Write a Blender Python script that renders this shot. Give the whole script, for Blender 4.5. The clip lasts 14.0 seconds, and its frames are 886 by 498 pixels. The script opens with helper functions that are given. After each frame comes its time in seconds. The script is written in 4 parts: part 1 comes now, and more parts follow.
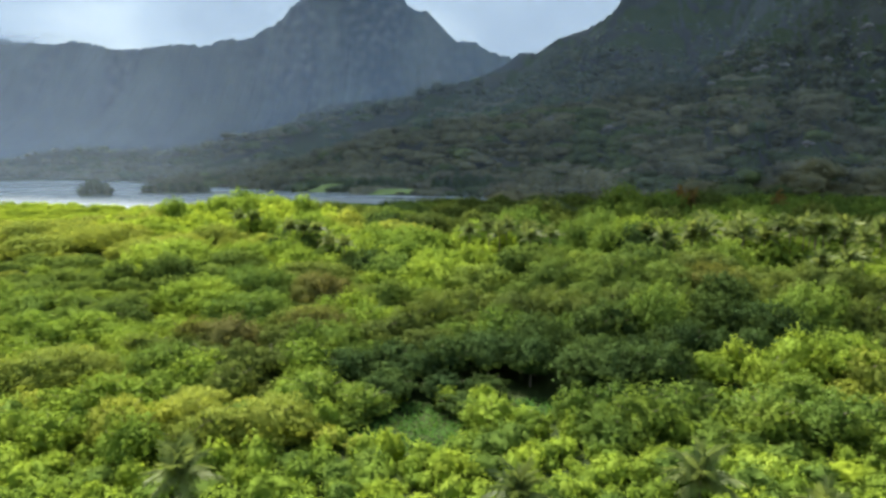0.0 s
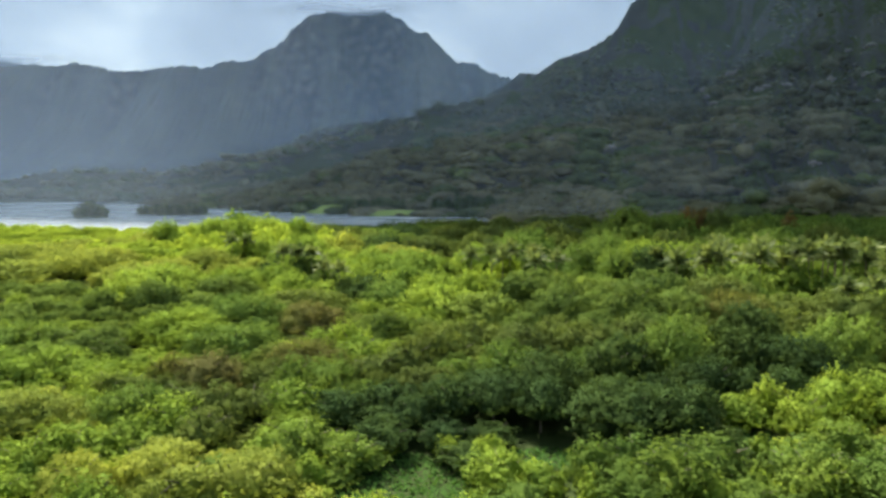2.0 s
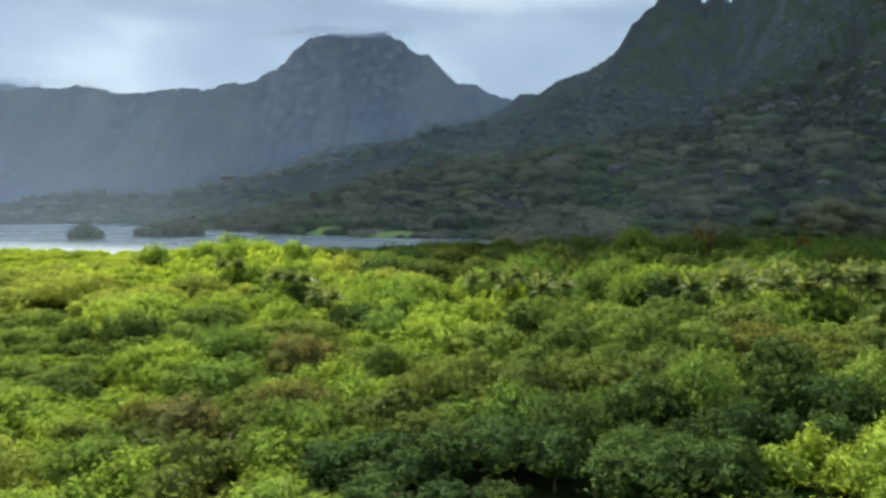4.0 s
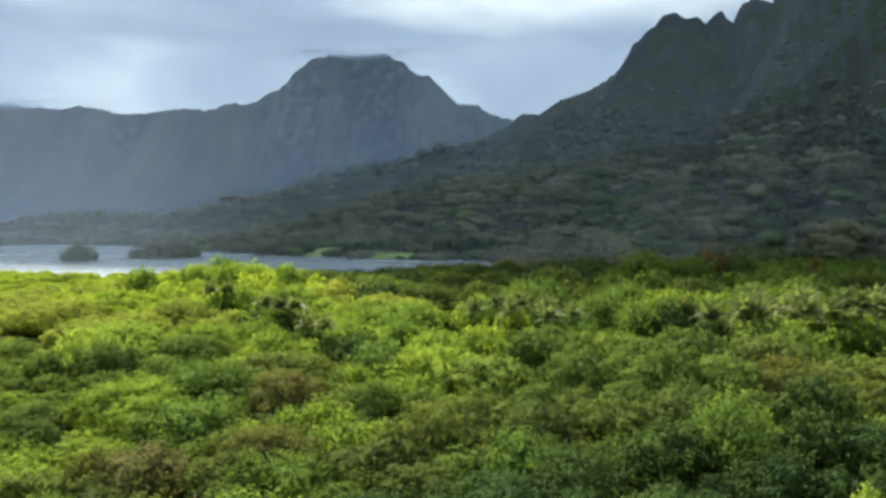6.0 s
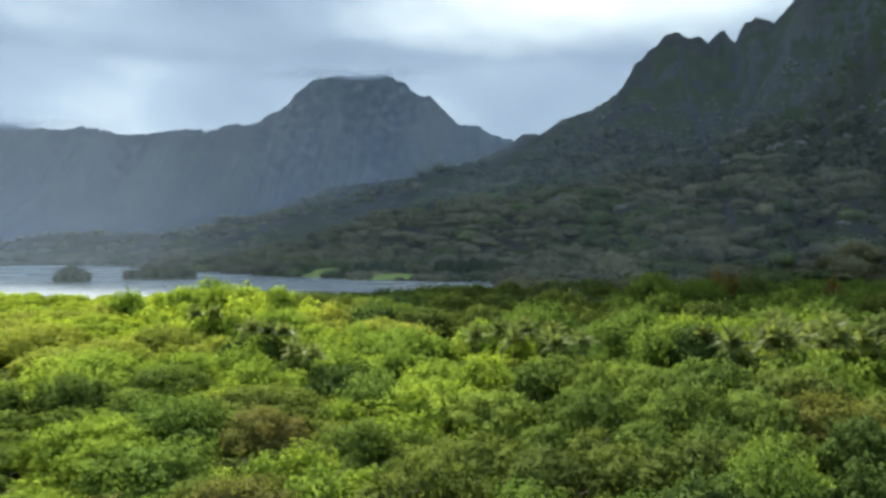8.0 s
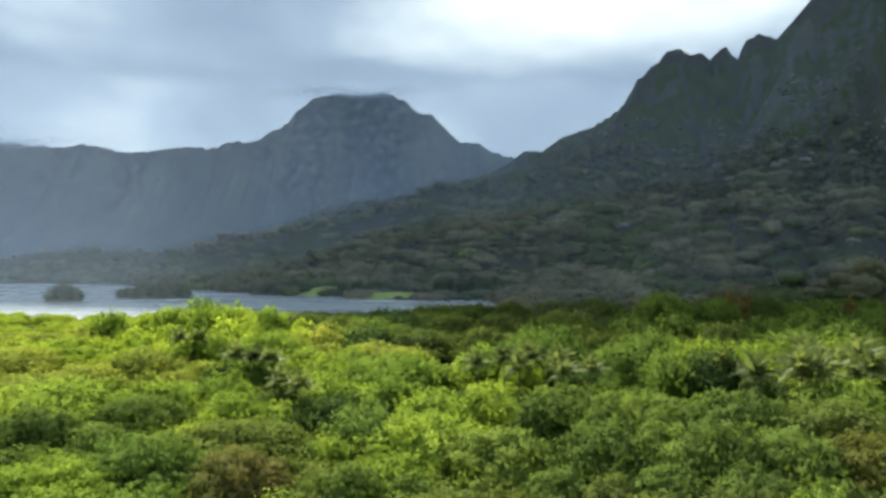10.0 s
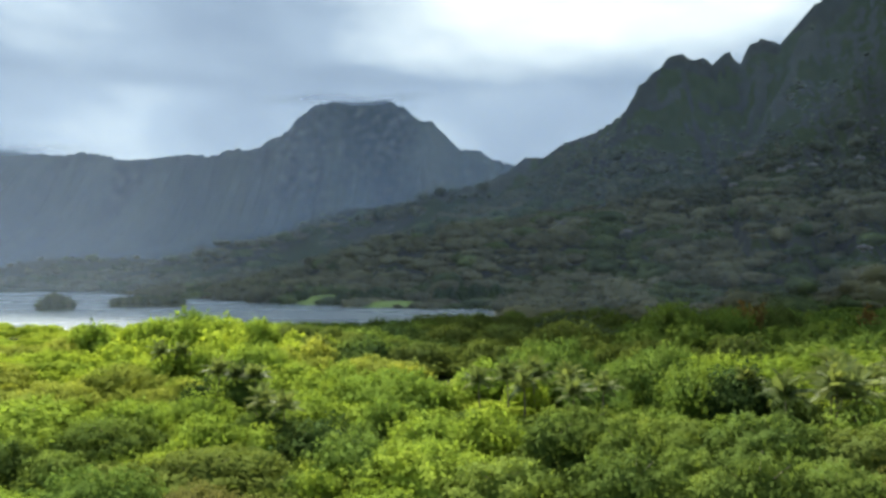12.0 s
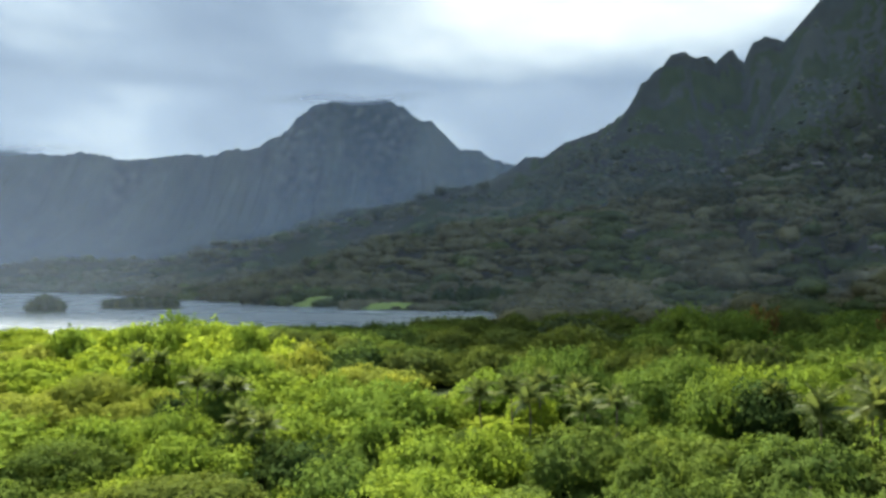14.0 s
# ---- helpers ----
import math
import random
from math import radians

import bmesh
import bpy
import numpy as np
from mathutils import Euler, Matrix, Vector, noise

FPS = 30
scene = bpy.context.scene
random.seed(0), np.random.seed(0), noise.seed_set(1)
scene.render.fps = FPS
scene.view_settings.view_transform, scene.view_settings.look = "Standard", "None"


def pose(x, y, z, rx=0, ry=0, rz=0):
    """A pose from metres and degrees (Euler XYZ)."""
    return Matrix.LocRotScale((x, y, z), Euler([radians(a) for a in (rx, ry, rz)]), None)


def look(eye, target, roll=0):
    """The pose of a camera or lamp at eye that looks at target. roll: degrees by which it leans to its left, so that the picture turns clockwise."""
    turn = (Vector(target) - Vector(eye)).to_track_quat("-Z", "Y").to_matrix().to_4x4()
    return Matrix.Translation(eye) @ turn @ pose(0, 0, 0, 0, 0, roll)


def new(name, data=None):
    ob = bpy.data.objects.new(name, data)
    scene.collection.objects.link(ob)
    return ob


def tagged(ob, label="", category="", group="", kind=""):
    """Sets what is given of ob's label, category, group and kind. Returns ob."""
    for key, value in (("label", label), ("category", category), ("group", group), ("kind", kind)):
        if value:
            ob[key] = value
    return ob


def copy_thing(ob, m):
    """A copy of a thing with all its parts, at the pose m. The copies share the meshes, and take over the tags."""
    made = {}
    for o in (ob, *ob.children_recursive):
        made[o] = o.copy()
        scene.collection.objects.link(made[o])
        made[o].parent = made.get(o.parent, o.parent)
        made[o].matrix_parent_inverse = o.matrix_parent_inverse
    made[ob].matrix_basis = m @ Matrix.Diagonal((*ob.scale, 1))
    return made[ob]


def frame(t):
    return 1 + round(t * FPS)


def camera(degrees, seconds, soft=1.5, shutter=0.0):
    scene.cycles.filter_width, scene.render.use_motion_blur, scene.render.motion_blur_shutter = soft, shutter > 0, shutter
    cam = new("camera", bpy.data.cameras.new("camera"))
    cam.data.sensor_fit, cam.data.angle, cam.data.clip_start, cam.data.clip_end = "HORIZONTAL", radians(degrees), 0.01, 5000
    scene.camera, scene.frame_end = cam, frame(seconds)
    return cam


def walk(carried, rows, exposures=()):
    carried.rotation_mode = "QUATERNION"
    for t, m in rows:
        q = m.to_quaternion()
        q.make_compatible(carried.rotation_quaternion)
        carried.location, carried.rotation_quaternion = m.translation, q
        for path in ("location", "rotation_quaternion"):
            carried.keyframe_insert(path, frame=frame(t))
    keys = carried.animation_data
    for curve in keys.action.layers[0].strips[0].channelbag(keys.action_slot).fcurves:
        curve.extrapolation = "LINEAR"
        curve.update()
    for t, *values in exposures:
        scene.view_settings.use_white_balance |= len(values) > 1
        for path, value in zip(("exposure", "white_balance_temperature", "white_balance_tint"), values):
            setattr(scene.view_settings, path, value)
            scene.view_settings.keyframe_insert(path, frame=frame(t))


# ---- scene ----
# A drone flight over a tropical coastal forest towards a pond and steep green mountains.
# z = 0 is the water level of the pond; y runs along the flight.
SOFT = 3.0
cam = camera(61.4, 14.0, soft=SOFT)
ROWS = [
    (0.0, -0.000, 0.000, 34.698, 82.762, -0.011, 1.544),
    (0.5, -0.048, 2.315, 34.717, 83.123, 0.011, 1.562),
    (1.0, -0.130, 5.017, 34.789, 83.537, 0.036, 1.569),
    (1.5, -0.192, 7.473, 34.831, 83.897, 0.061, 1.569),
    (2.0, -0.242, 10.388, 34.904, 84.305, 0.089, 1.579),
    (2.5, -0.293, 13.015, 34.980, 84.663, 0.140, 1.575),
    (3.0, -0.338, 16.174, 35.034, 85.090, 0.186, 1.594),
    (5.5, -0.406, 30.849, 35.442, 87.013, 0.231, 1.710),
    (6.0, -0.364, 34.051, 35.557, 87.423, 0.231, 1.724),
    (6.5, -0.333, 36.993, 35.586, 87.783, 0.267, 1.743),
    (7.0, -0.352, 40.166, 35.636, 88.201, 0.273, 1.767),
    (7.5, -0.393, 43.229, 35.635, 88.552, 0.267, 1.782),
    (8.0, -0.156, 46.905, 35.487, 88.979, 0.226, 1.832),
    (10.5, -0.082, 62.366, 35.670, 90.524, 0.246, 1.917),
    (11.0, -0.023, 65.589, 35.715, 90.658, 0.289, 1.937),
    (11.5, -0.003, 68.908, 35.796, 90.774, 0.297, 1.935),
    (12.0, 0.011, 72.004, 35.808, 90.900, 0.312, 1.946),
    (12.5, 0.018, 75.193, 35.936, 90.914, 0.318, 1.957),
    (13.0, -0.010, 78.448, 36.106, 90.920, 0.300, 1.957),
    (13.5, -0.013, 81.781, 36.180, 90.922, 0.313, 1.937),
    (14.0, 0.008, 85.000, 36.254, 90.908, 0.320, 1.944),
]
walk(cam, [(t, pose(x, y, z, rx, ry, rz)) for t, x, y, z, rx, ry, rz in ROWS],
     exposures=[(0.0, 1.53, 6500, 10), (3.0, 1.47, 6500, 10), (8.0, 1.42, 6500, 10), (14.0, 1.4, 6500, 10)])

# ---- world, sun ----
SUN_AZ, SUN_EL = -28.0, 47.0          # degrees clockwise from +y, degrees above the horizon
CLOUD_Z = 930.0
world = bpy.data.worlds.new("sky")
scene.world = world
world.use_nodes = True
wt = world.node_tree
sky = wt.nodes.new("ShaderNodeTexSky")
sky.sky_type, sky.sun_disc = "NISHITA", False
sky.sun_elevation, sky.sun_rotation = radians(SUN_EL), radians(SUN_AZ)
sky.air_density, sky.dust_density = 1.0, 2.0
wt.nodes["Background"].inputs["Strength"].default_value = 0.145
wt.links.new(sky.outputs["Color"], wt.nodes["Background"].inputs["Color"])

sun_dir = Vector((math.sin(radians(SUN_AZ)) * math.cos(radians(SUN_EL)),
                  math.cos(radians(SUN_AZ)) * math.cos(radians(SUN_EL)), math.sin(radians(SUN_EL))))
lamp = bpy.data.lights.new("sun", "SUN")
lamp.energy, lamp.angle, lamp.color = 4.6, radians(0.5), (1.0, 0.95, 0.86)
sun = new("sun", lamp)
sun.matrix_world = look(sun_dir * 2000, (0, 0, 0))

# ---- materials ----
def material(name):
    m = bpy.data.materials.new(name)
    m.use_nodes = True
    m.node_tree.nodes.clear()
    return m, m.node_tree.nodes, m.node_tree.links


def node(nodes, kind, **values):
    n = nodes.new(kind)
    for key, value in values.items():
        if key in n.inputs:
            n.inputs[key].default_value = value
    return n


def ramp(nodes, stops):
    n = nodes.new("ShaderNodeValToRGB")
    e = n.color_ramp.elements
    while len(e) < len(stops):
        e.new(0.5)
    for el, (at, c) in zip(e, stops):
        el.position, el.color = at, (*c, 1)
    return n


def noise_tex(nodes, links, scale, detail=4.0, rough=0.55, coord=None):
    n = node(nodes, "ShaderNodeTexNoise", Scale=scale, Detail=detail, Roughness=rough)
    if coord is None:
        coord = nodes.new("ShaderNodeNewGeometry").outputs["Position"]
    links.new(coord, n.inputs["Vector"])
    return n


def mix_rgb(nodes, links, fac, a, b, mode="MIX"):
    n = nodes.new("ShaderNodeMix")
    n.data_type, n.blend_type = "RGBA", mode
    for k, v in ((0, fac), (6, a), (7, b)):
        if isinstance(v, (int, float)):
            n.inputs[k].default_value = v
        elif isinstance(v, tuple):
            n.inputs[k].default_value = (*v, 1)
        else:
            links.new(v, n.inputs[k])
    return n.outputs[2]


def leaf_material(name, dark, mid, light, through_light=0.4, rough=0.55, gloss=0.0):
    """Leaves: a tint for each tree, for each leaf cluster and in broad patches; part of the light passes through."""
    m, ns, ln = material(name)
    geo, info = ns.new("ShaderNodeNewGeometry"), ns.new("ShaderNodeObjectInfo")
    patch = noise_tex(ns, ln, 0.07, 5.0, 0.65)
    add = ns.new("ShaderNodeMath"); add.operation = "MULTIPLY_ADD"
    ln.new(geo.outputs["Random Per Island"], add.inputs[0]); add.inputs[1].default_value = 0.06
    add2 = ns.new("ShaderNodeMath"); add2.operation = "MULTIPLY_ADD"
    ln.new(info.outputs["Random"], add2.inputs[0]); add2.inputs[1].default_value = 0.26
    sub = ns.new("ShaderNodeMath"); sub.operation = "MULTIPLY_ADD"
    ln.new(patch.outputs["Fac"], sub.inputs[0]); sub.inputs[1].default_value = 1.3; sub.inputs[2].default_value = -0.45
    ln.new(sub.outputs[0], add2.inputs[2]); ln.new(add2.outputs[0], add.inputs[2])
    r = ramp(ns, [(0.1, dark), (0.5, mid), (0.95, light)])
    own = ns.new("ShaderNodeAttribute"); own.attribute_name = "tint"
    add3 = ns.new("ShaderNodeMath"); add3.operation = "ADD"
    ln.new(add.outputs[0], add3.inputs[0]); ln.new(own.outputs["Fac"], add3.inputs[1])
    ln.new(add3.outputs[0], r.inputs["Fac"])
    b = node(ns, "ShaderNodeBsdfPrincipled", Roughness=rough)
    b.inputs["Specular IOR Level"].default_value = gloss
    tr = ns.new("ShaderNodeBsdfTranslucent")
    # yellower and bluer greens in patches and from tree to tree
    hue = noise_tex(ns, ln, 0.16, 6.0, 0.7)
    hr = ramp(ns, [(0.3, (0.92, 0.98, 1.12)), (0.5, (1.0, 1.0, 1.0)), (0.7, (1.08, 1.02, 0.85))])
    hm = ns.new("ShaderNodeMath"); hm.operation = "MULTIPLY_ADD"; hm.inputs[1].default_value = 0.2
    h2 = ns.new("ShaderNodeMath"); h2.operation = "ADD"; h2.inputs[1].default_value = -0.1
    ln.new(info.outputs["Random"], hm.inputs[0]); ln.new(hue.outputs["Fac"], hm.inputs[2])
    ln.new(hm.outputs[0], h2.inputs[0]); ln.new(h2.outputs[0], hr.inputs["Fac"])
    col = mix_rgb(ns, ln, 1.0, r.outputs["Color"], hr.outputs["Color"], "MULTIPLY")
    warm = mix_rgb(ns, ln, 1.0, col, (1.1, 1.1, 0.75), "MULTIPLY")
    ln.new(col, b.inputs["Base Color"]); ln.new(warm, tr.inputs["Color"])
    bt = noise_tex(ns, ln, 1.7, 5.0, 0.65)
    bp = node(ns, "ShaderNodeBump", Strength=0.55, Distance=0.3)
    ln.new(bt.outputs["Fac"], bp.inputs["Height"]); ln.new(bp.outputs[0], b.inputs["Normal"]); ln.new(bp.outputs[0], tr.inputs["Normal"])
    mx = ns.new("ShaderNodeMixShader"); mx.inputs[0].default_value = through_light
    out = ns.new("ShaderNodeOutputMaterial")
    ln.new(b.outputs[0], mx.inputs[1]); ln.new(tr.outputs[0], mx.inputs[2]); ln.new(mx.outputs[0], out.inputs[0])
    return m


def ground_material(name, stops, scale, bump=0.4, bump_scale=0.6, rough=0.9):
    m, ns, ln = material(name)
    big, small = noise_tex(ns, ln, scale, 6.0), noise_tex(ns, ln, scale * 14, 5.0)
    f = mix_rgb(ns, ln, 0.4, big.outputs["Fac"], small.outputs["Fac"])
    r = ramp(ns, stops)
    ln.new(f, r.inputs["Fac"])
    b = node(ns, "ShaderNodeBsdfPrincipled", Roughness=rough)
    b.inputs["Specular IOR Level"].default_value = 0.06
    ln.new(r.outputs["Color"], b.inputs["Base Color"])
    bt = noise_tex(ns, ln, bump_scale, 6.0, 0.65)
    bp = node(ns, "ShaderNodeBump", Strength=bump, Distance=1.0 / bump_scale)
    ln.new(bt.outputs["Fac"], bp.inputs["Height"]); ln.new(bp.outputs[0], b.inputs["Normal"])
    out = ns.new("ShaderNodeOutputMaterial")
    ln.new(b.outputs[0], out.inputs[0])
    return m


def mountain_material(name, greens, rock, rock_amount, scale):
    """Scrub on the gentle faces, bare rock on the steep ones and in patches."""
    m, ns, ln = material(name)
    big, small = noise_tex(ns, ln, scale, 8.0, 0.6), noise_tex(ns, ln, scale * 9, 6.0, 0.6)
    f = mix_rgb(ns, ln, 0.5, big.outputs["Fac"], small.outputs["Fac"])
    r = ramp(ns, greens)
    gl = ns.new("ShaderNodeAttribute"); gl.attribute_name = "gully"   # scrub tone darkens in the gullies, which also paints in their shade
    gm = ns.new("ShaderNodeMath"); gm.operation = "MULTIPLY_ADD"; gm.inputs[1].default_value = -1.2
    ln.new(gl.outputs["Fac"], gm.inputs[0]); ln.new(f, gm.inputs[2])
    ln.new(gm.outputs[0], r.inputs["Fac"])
    geo = ns.new("ShaderNodeNewGeometry")
    sep = ns.new("ShaderNodeSeparateXYZ"); ln.new(geo.outputs["Normal"], sep.inputs[0])
    steep = ns.new("ShaderNodeMapRange")
    steep.inputs[1].default_value, steep.inputs[2].default_value = 0.75, 0.35
    ln.new(sep.outputs["Z"], steep.inputs[0])
    spots = noise_tex(ns, ln, scale * 4, 5.0, 0.6)
    sr = ramp(ns, [(0.5, (0, 0, 0)), (0.68, (1, 1, 1))])
    ln.new(spots.outputs["Fac"], sr.inputs["Fac"])
    mul = ns.new("ShaderNodeMath"); mul.operation = "MULTIPLY_ADD"
    ln.new(steep.outputs[0], mul.inputs[0]); mul.inputs[1].default_value = 0.5; mul.inputs[2].default_value = 0.25
    mul2 = ns.new("ShaderNodeMath"); mul2.operation = "MULTIPLY"
    ln.new(mul.outputs[0], mul2.inputs[0]); ln.new(sr.outputs["Color"], mul2.inputs[1])
    mul3 = ns.new("ShaderNodeMath"); mul3.operation = "MULTIPLY"; mul3.inputs[1].default_value = rock_amount
    ln.new(mul2.outputs[0], mul3.inputs[0])
    c = mix_rgb(ns, ln, mul3.outputs[0], r.outputs["Color"], rock)
    b = node(ns, "ShaderNodeBsdfPrincipled", Roughness=0.95)
    b.inputs["Specular IOR Level"].default_value = 0.1
    ln.new(c, b.inputs["Base Color"])
    bt = noise_tex(ns, ln, scale * 6, 7.0, 0.65)
    bp = node(ns, "ShaderNodeBump", Strength=0.8, Distance=0.5 / scale / 6)
    ln.new(bt.outputs["Fac"], bp.inputs["Height"]); ln.new(bp.outputs[0], b.inputs["Normal"])
    out = ns.new("ShaderNodeOutputMaterial")
    ln.new(b.outputs[0], out.inputs[0])
    return m


def water_material():
    m, ns, ln = material("pond_water")
    b = node(ns, "ShaderNodeBsdfPrincipled", Roughness=0.22, IOR=1.33)
    # pale base: part of the sky's reflection is put into the colour
    b.inputs["Base Color"].default_value = (0.20, 0.24, 0.24, 1)
    co = ns.new("ShaderNodeNewGeometry").outputs["Position"]
    mp = ns.new("ShaderNodeMapping"); mp.inputs["Scale"].default_value = (0.35, 1.0, 1.0)
    ln.new(co, mp.inputs["Vector"])
    w = noise_tex(ns, ln, 0.5, 4.0, 0.6, mp.outputs[0])
    bp = node(ns, "ShaderNodeBump", Strength=1.0, Distance=0.5)
    ln.new(w.outputs["Fac"], bp.inputs["Height"]); ln.new(bp.outputs[0], b.inputs["Normal"])
    wind = noise_tex(ns, ln, 0.012, 3.0, 0.6, mp.outputs[0])
    rr = ns.new("ShaderNodeMapRange"); rr.inputs[1].default_value, rr.inputs[2].default_value = 0.35, 0.65
    rr.inputs[3].default_value, rr.inputs[4].default_value = 0.2, 0.32
    ln.new(wind.outputs["Fac"], rr.inputs[0]); ln.new(rr.outputs[0], b.inputs["Roughness"])
    out = ns.new("ShaderNodeOutputMaterial")
    ln.new(b.outputs[0], out.inputs[0])
    return m


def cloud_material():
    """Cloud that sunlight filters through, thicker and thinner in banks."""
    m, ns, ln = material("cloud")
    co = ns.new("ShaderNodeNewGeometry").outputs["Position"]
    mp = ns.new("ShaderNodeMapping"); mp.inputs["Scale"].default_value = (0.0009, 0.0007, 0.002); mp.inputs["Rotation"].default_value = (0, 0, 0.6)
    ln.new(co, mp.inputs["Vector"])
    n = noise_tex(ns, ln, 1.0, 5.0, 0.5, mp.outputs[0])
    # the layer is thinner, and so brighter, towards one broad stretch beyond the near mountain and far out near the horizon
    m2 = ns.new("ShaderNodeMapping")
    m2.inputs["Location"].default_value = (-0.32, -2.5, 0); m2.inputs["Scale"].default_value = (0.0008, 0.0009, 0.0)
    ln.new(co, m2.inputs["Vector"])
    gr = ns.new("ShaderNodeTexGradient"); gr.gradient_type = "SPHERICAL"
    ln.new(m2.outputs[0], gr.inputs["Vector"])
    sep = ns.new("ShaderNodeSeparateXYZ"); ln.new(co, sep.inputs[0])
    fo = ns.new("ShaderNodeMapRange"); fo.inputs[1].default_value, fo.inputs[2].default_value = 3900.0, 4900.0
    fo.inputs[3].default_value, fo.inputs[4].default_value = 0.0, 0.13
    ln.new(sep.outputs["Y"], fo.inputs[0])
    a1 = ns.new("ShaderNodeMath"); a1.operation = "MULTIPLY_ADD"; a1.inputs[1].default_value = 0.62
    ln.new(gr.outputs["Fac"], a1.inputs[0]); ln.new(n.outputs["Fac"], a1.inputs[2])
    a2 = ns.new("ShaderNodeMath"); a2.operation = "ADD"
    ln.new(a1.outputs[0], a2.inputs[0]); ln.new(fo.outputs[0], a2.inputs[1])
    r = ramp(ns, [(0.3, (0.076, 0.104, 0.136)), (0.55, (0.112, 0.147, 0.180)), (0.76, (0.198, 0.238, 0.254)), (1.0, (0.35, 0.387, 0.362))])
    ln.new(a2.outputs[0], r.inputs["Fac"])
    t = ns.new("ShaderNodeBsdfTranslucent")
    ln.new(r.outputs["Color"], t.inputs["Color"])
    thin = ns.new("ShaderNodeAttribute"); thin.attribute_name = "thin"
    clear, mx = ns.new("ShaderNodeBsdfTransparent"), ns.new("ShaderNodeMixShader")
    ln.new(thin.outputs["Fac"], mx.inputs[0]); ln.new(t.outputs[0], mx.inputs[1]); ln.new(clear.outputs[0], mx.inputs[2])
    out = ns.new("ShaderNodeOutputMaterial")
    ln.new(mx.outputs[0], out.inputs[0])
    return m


def haze_material(name, thick, top, tint):
    """Haze put into a tinted sheet: mostly clear, the rest scatters the daylight; it thins out upwards."""
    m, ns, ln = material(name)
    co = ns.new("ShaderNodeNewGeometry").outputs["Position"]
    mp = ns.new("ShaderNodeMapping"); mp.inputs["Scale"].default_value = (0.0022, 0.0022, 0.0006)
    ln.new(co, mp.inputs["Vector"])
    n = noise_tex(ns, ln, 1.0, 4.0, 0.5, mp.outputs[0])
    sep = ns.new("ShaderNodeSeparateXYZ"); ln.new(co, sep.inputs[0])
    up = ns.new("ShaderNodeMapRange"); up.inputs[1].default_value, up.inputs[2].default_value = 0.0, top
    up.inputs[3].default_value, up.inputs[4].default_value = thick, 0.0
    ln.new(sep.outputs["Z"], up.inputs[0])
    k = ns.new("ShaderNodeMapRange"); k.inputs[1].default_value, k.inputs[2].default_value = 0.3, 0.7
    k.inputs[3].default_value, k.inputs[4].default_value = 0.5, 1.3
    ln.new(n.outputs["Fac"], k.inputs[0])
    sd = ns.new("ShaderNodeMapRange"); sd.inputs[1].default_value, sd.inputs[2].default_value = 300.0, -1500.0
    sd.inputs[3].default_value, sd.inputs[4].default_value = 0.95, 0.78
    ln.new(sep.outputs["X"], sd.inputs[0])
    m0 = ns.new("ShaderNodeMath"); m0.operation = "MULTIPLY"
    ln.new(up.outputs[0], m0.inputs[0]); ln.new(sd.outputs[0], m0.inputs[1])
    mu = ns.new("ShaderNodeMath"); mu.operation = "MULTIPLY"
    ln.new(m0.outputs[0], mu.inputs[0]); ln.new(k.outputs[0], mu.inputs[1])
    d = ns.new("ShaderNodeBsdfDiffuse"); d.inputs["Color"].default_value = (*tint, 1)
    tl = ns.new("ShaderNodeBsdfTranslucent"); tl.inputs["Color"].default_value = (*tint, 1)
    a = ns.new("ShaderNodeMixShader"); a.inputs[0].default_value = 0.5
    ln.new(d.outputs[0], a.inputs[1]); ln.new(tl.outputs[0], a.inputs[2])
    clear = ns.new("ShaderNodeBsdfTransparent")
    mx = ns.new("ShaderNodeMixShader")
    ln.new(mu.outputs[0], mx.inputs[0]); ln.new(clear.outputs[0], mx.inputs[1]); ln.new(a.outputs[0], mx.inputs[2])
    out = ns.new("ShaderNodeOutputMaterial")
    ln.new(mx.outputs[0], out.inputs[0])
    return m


YELLOW = leaf_material("leaves_yellow_green", (0.165, 0.240, 0.034), (0.278, 0.375, 0.048), (0.40, 0.49, 0.066), 0.48)
LIME = leaf_material("leaves_lime", (0.127, 0.196, 0.032), (0.217, 0.310, 0.047), (0.350, 0.440, 0.066), 0.47)
PALE = leaf_material("leaves_pale", (0.170, 0.211, 0.041), (0.270, 0.311, 0.054), (0.393, 0.420, 0.072), 0.45)
SOFT_LEAF = leaf_material("leaves_feathery", (0.078, 0.118, 0.028), (0.125, 0.184, 0.041), (0.199, 0.265, 0.055), 0.47)
GREEN = leaf_material("leaves_green", (0.086, 0.142, 0.030), (0.152, 0.228, 0.046), (0.250, 0.340, 0.067), 0.47, 0.6, 0.0)
DARK = leaf_material("leaves_dark", (0.034, 0.060, 0.020), (0.060, 0.098, 0.029), (0.105, 0.158, 0.044), 0.38, 0.6, 0.0)
OLIVE = leaf_material("leaves_olive", (0.078, 0.104, 0.028), (0.114, 0.154, 0.036), (0.171, 0.222, 0.049), 0.42)
BROWN = leaf_material("leaves_olive_brown", (0.124, 0.112, 0.042), (0.132, 0.152, 0.038), (0.155, 0.205, 0.040), 0.46)
ORANGE = leaf_material("leaves_orange", (0.13, 0.12, 0.04), (0.27, 0.15, 0.05), (0.40, 0.21, 0.06), 0.4)
PALM = leaf_material("leaves_palm", (0.100, 0.135, 0.042), (0.19, 0.235, 0.075), (0.33, 0.38, 0.13), 0.4, 0.45, 0.15)
# DULL and DUSK are greyed: part of the cloud shadow is in their colour
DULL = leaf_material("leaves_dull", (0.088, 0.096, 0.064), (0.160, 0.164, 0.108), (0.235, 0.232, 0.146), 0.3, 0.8)
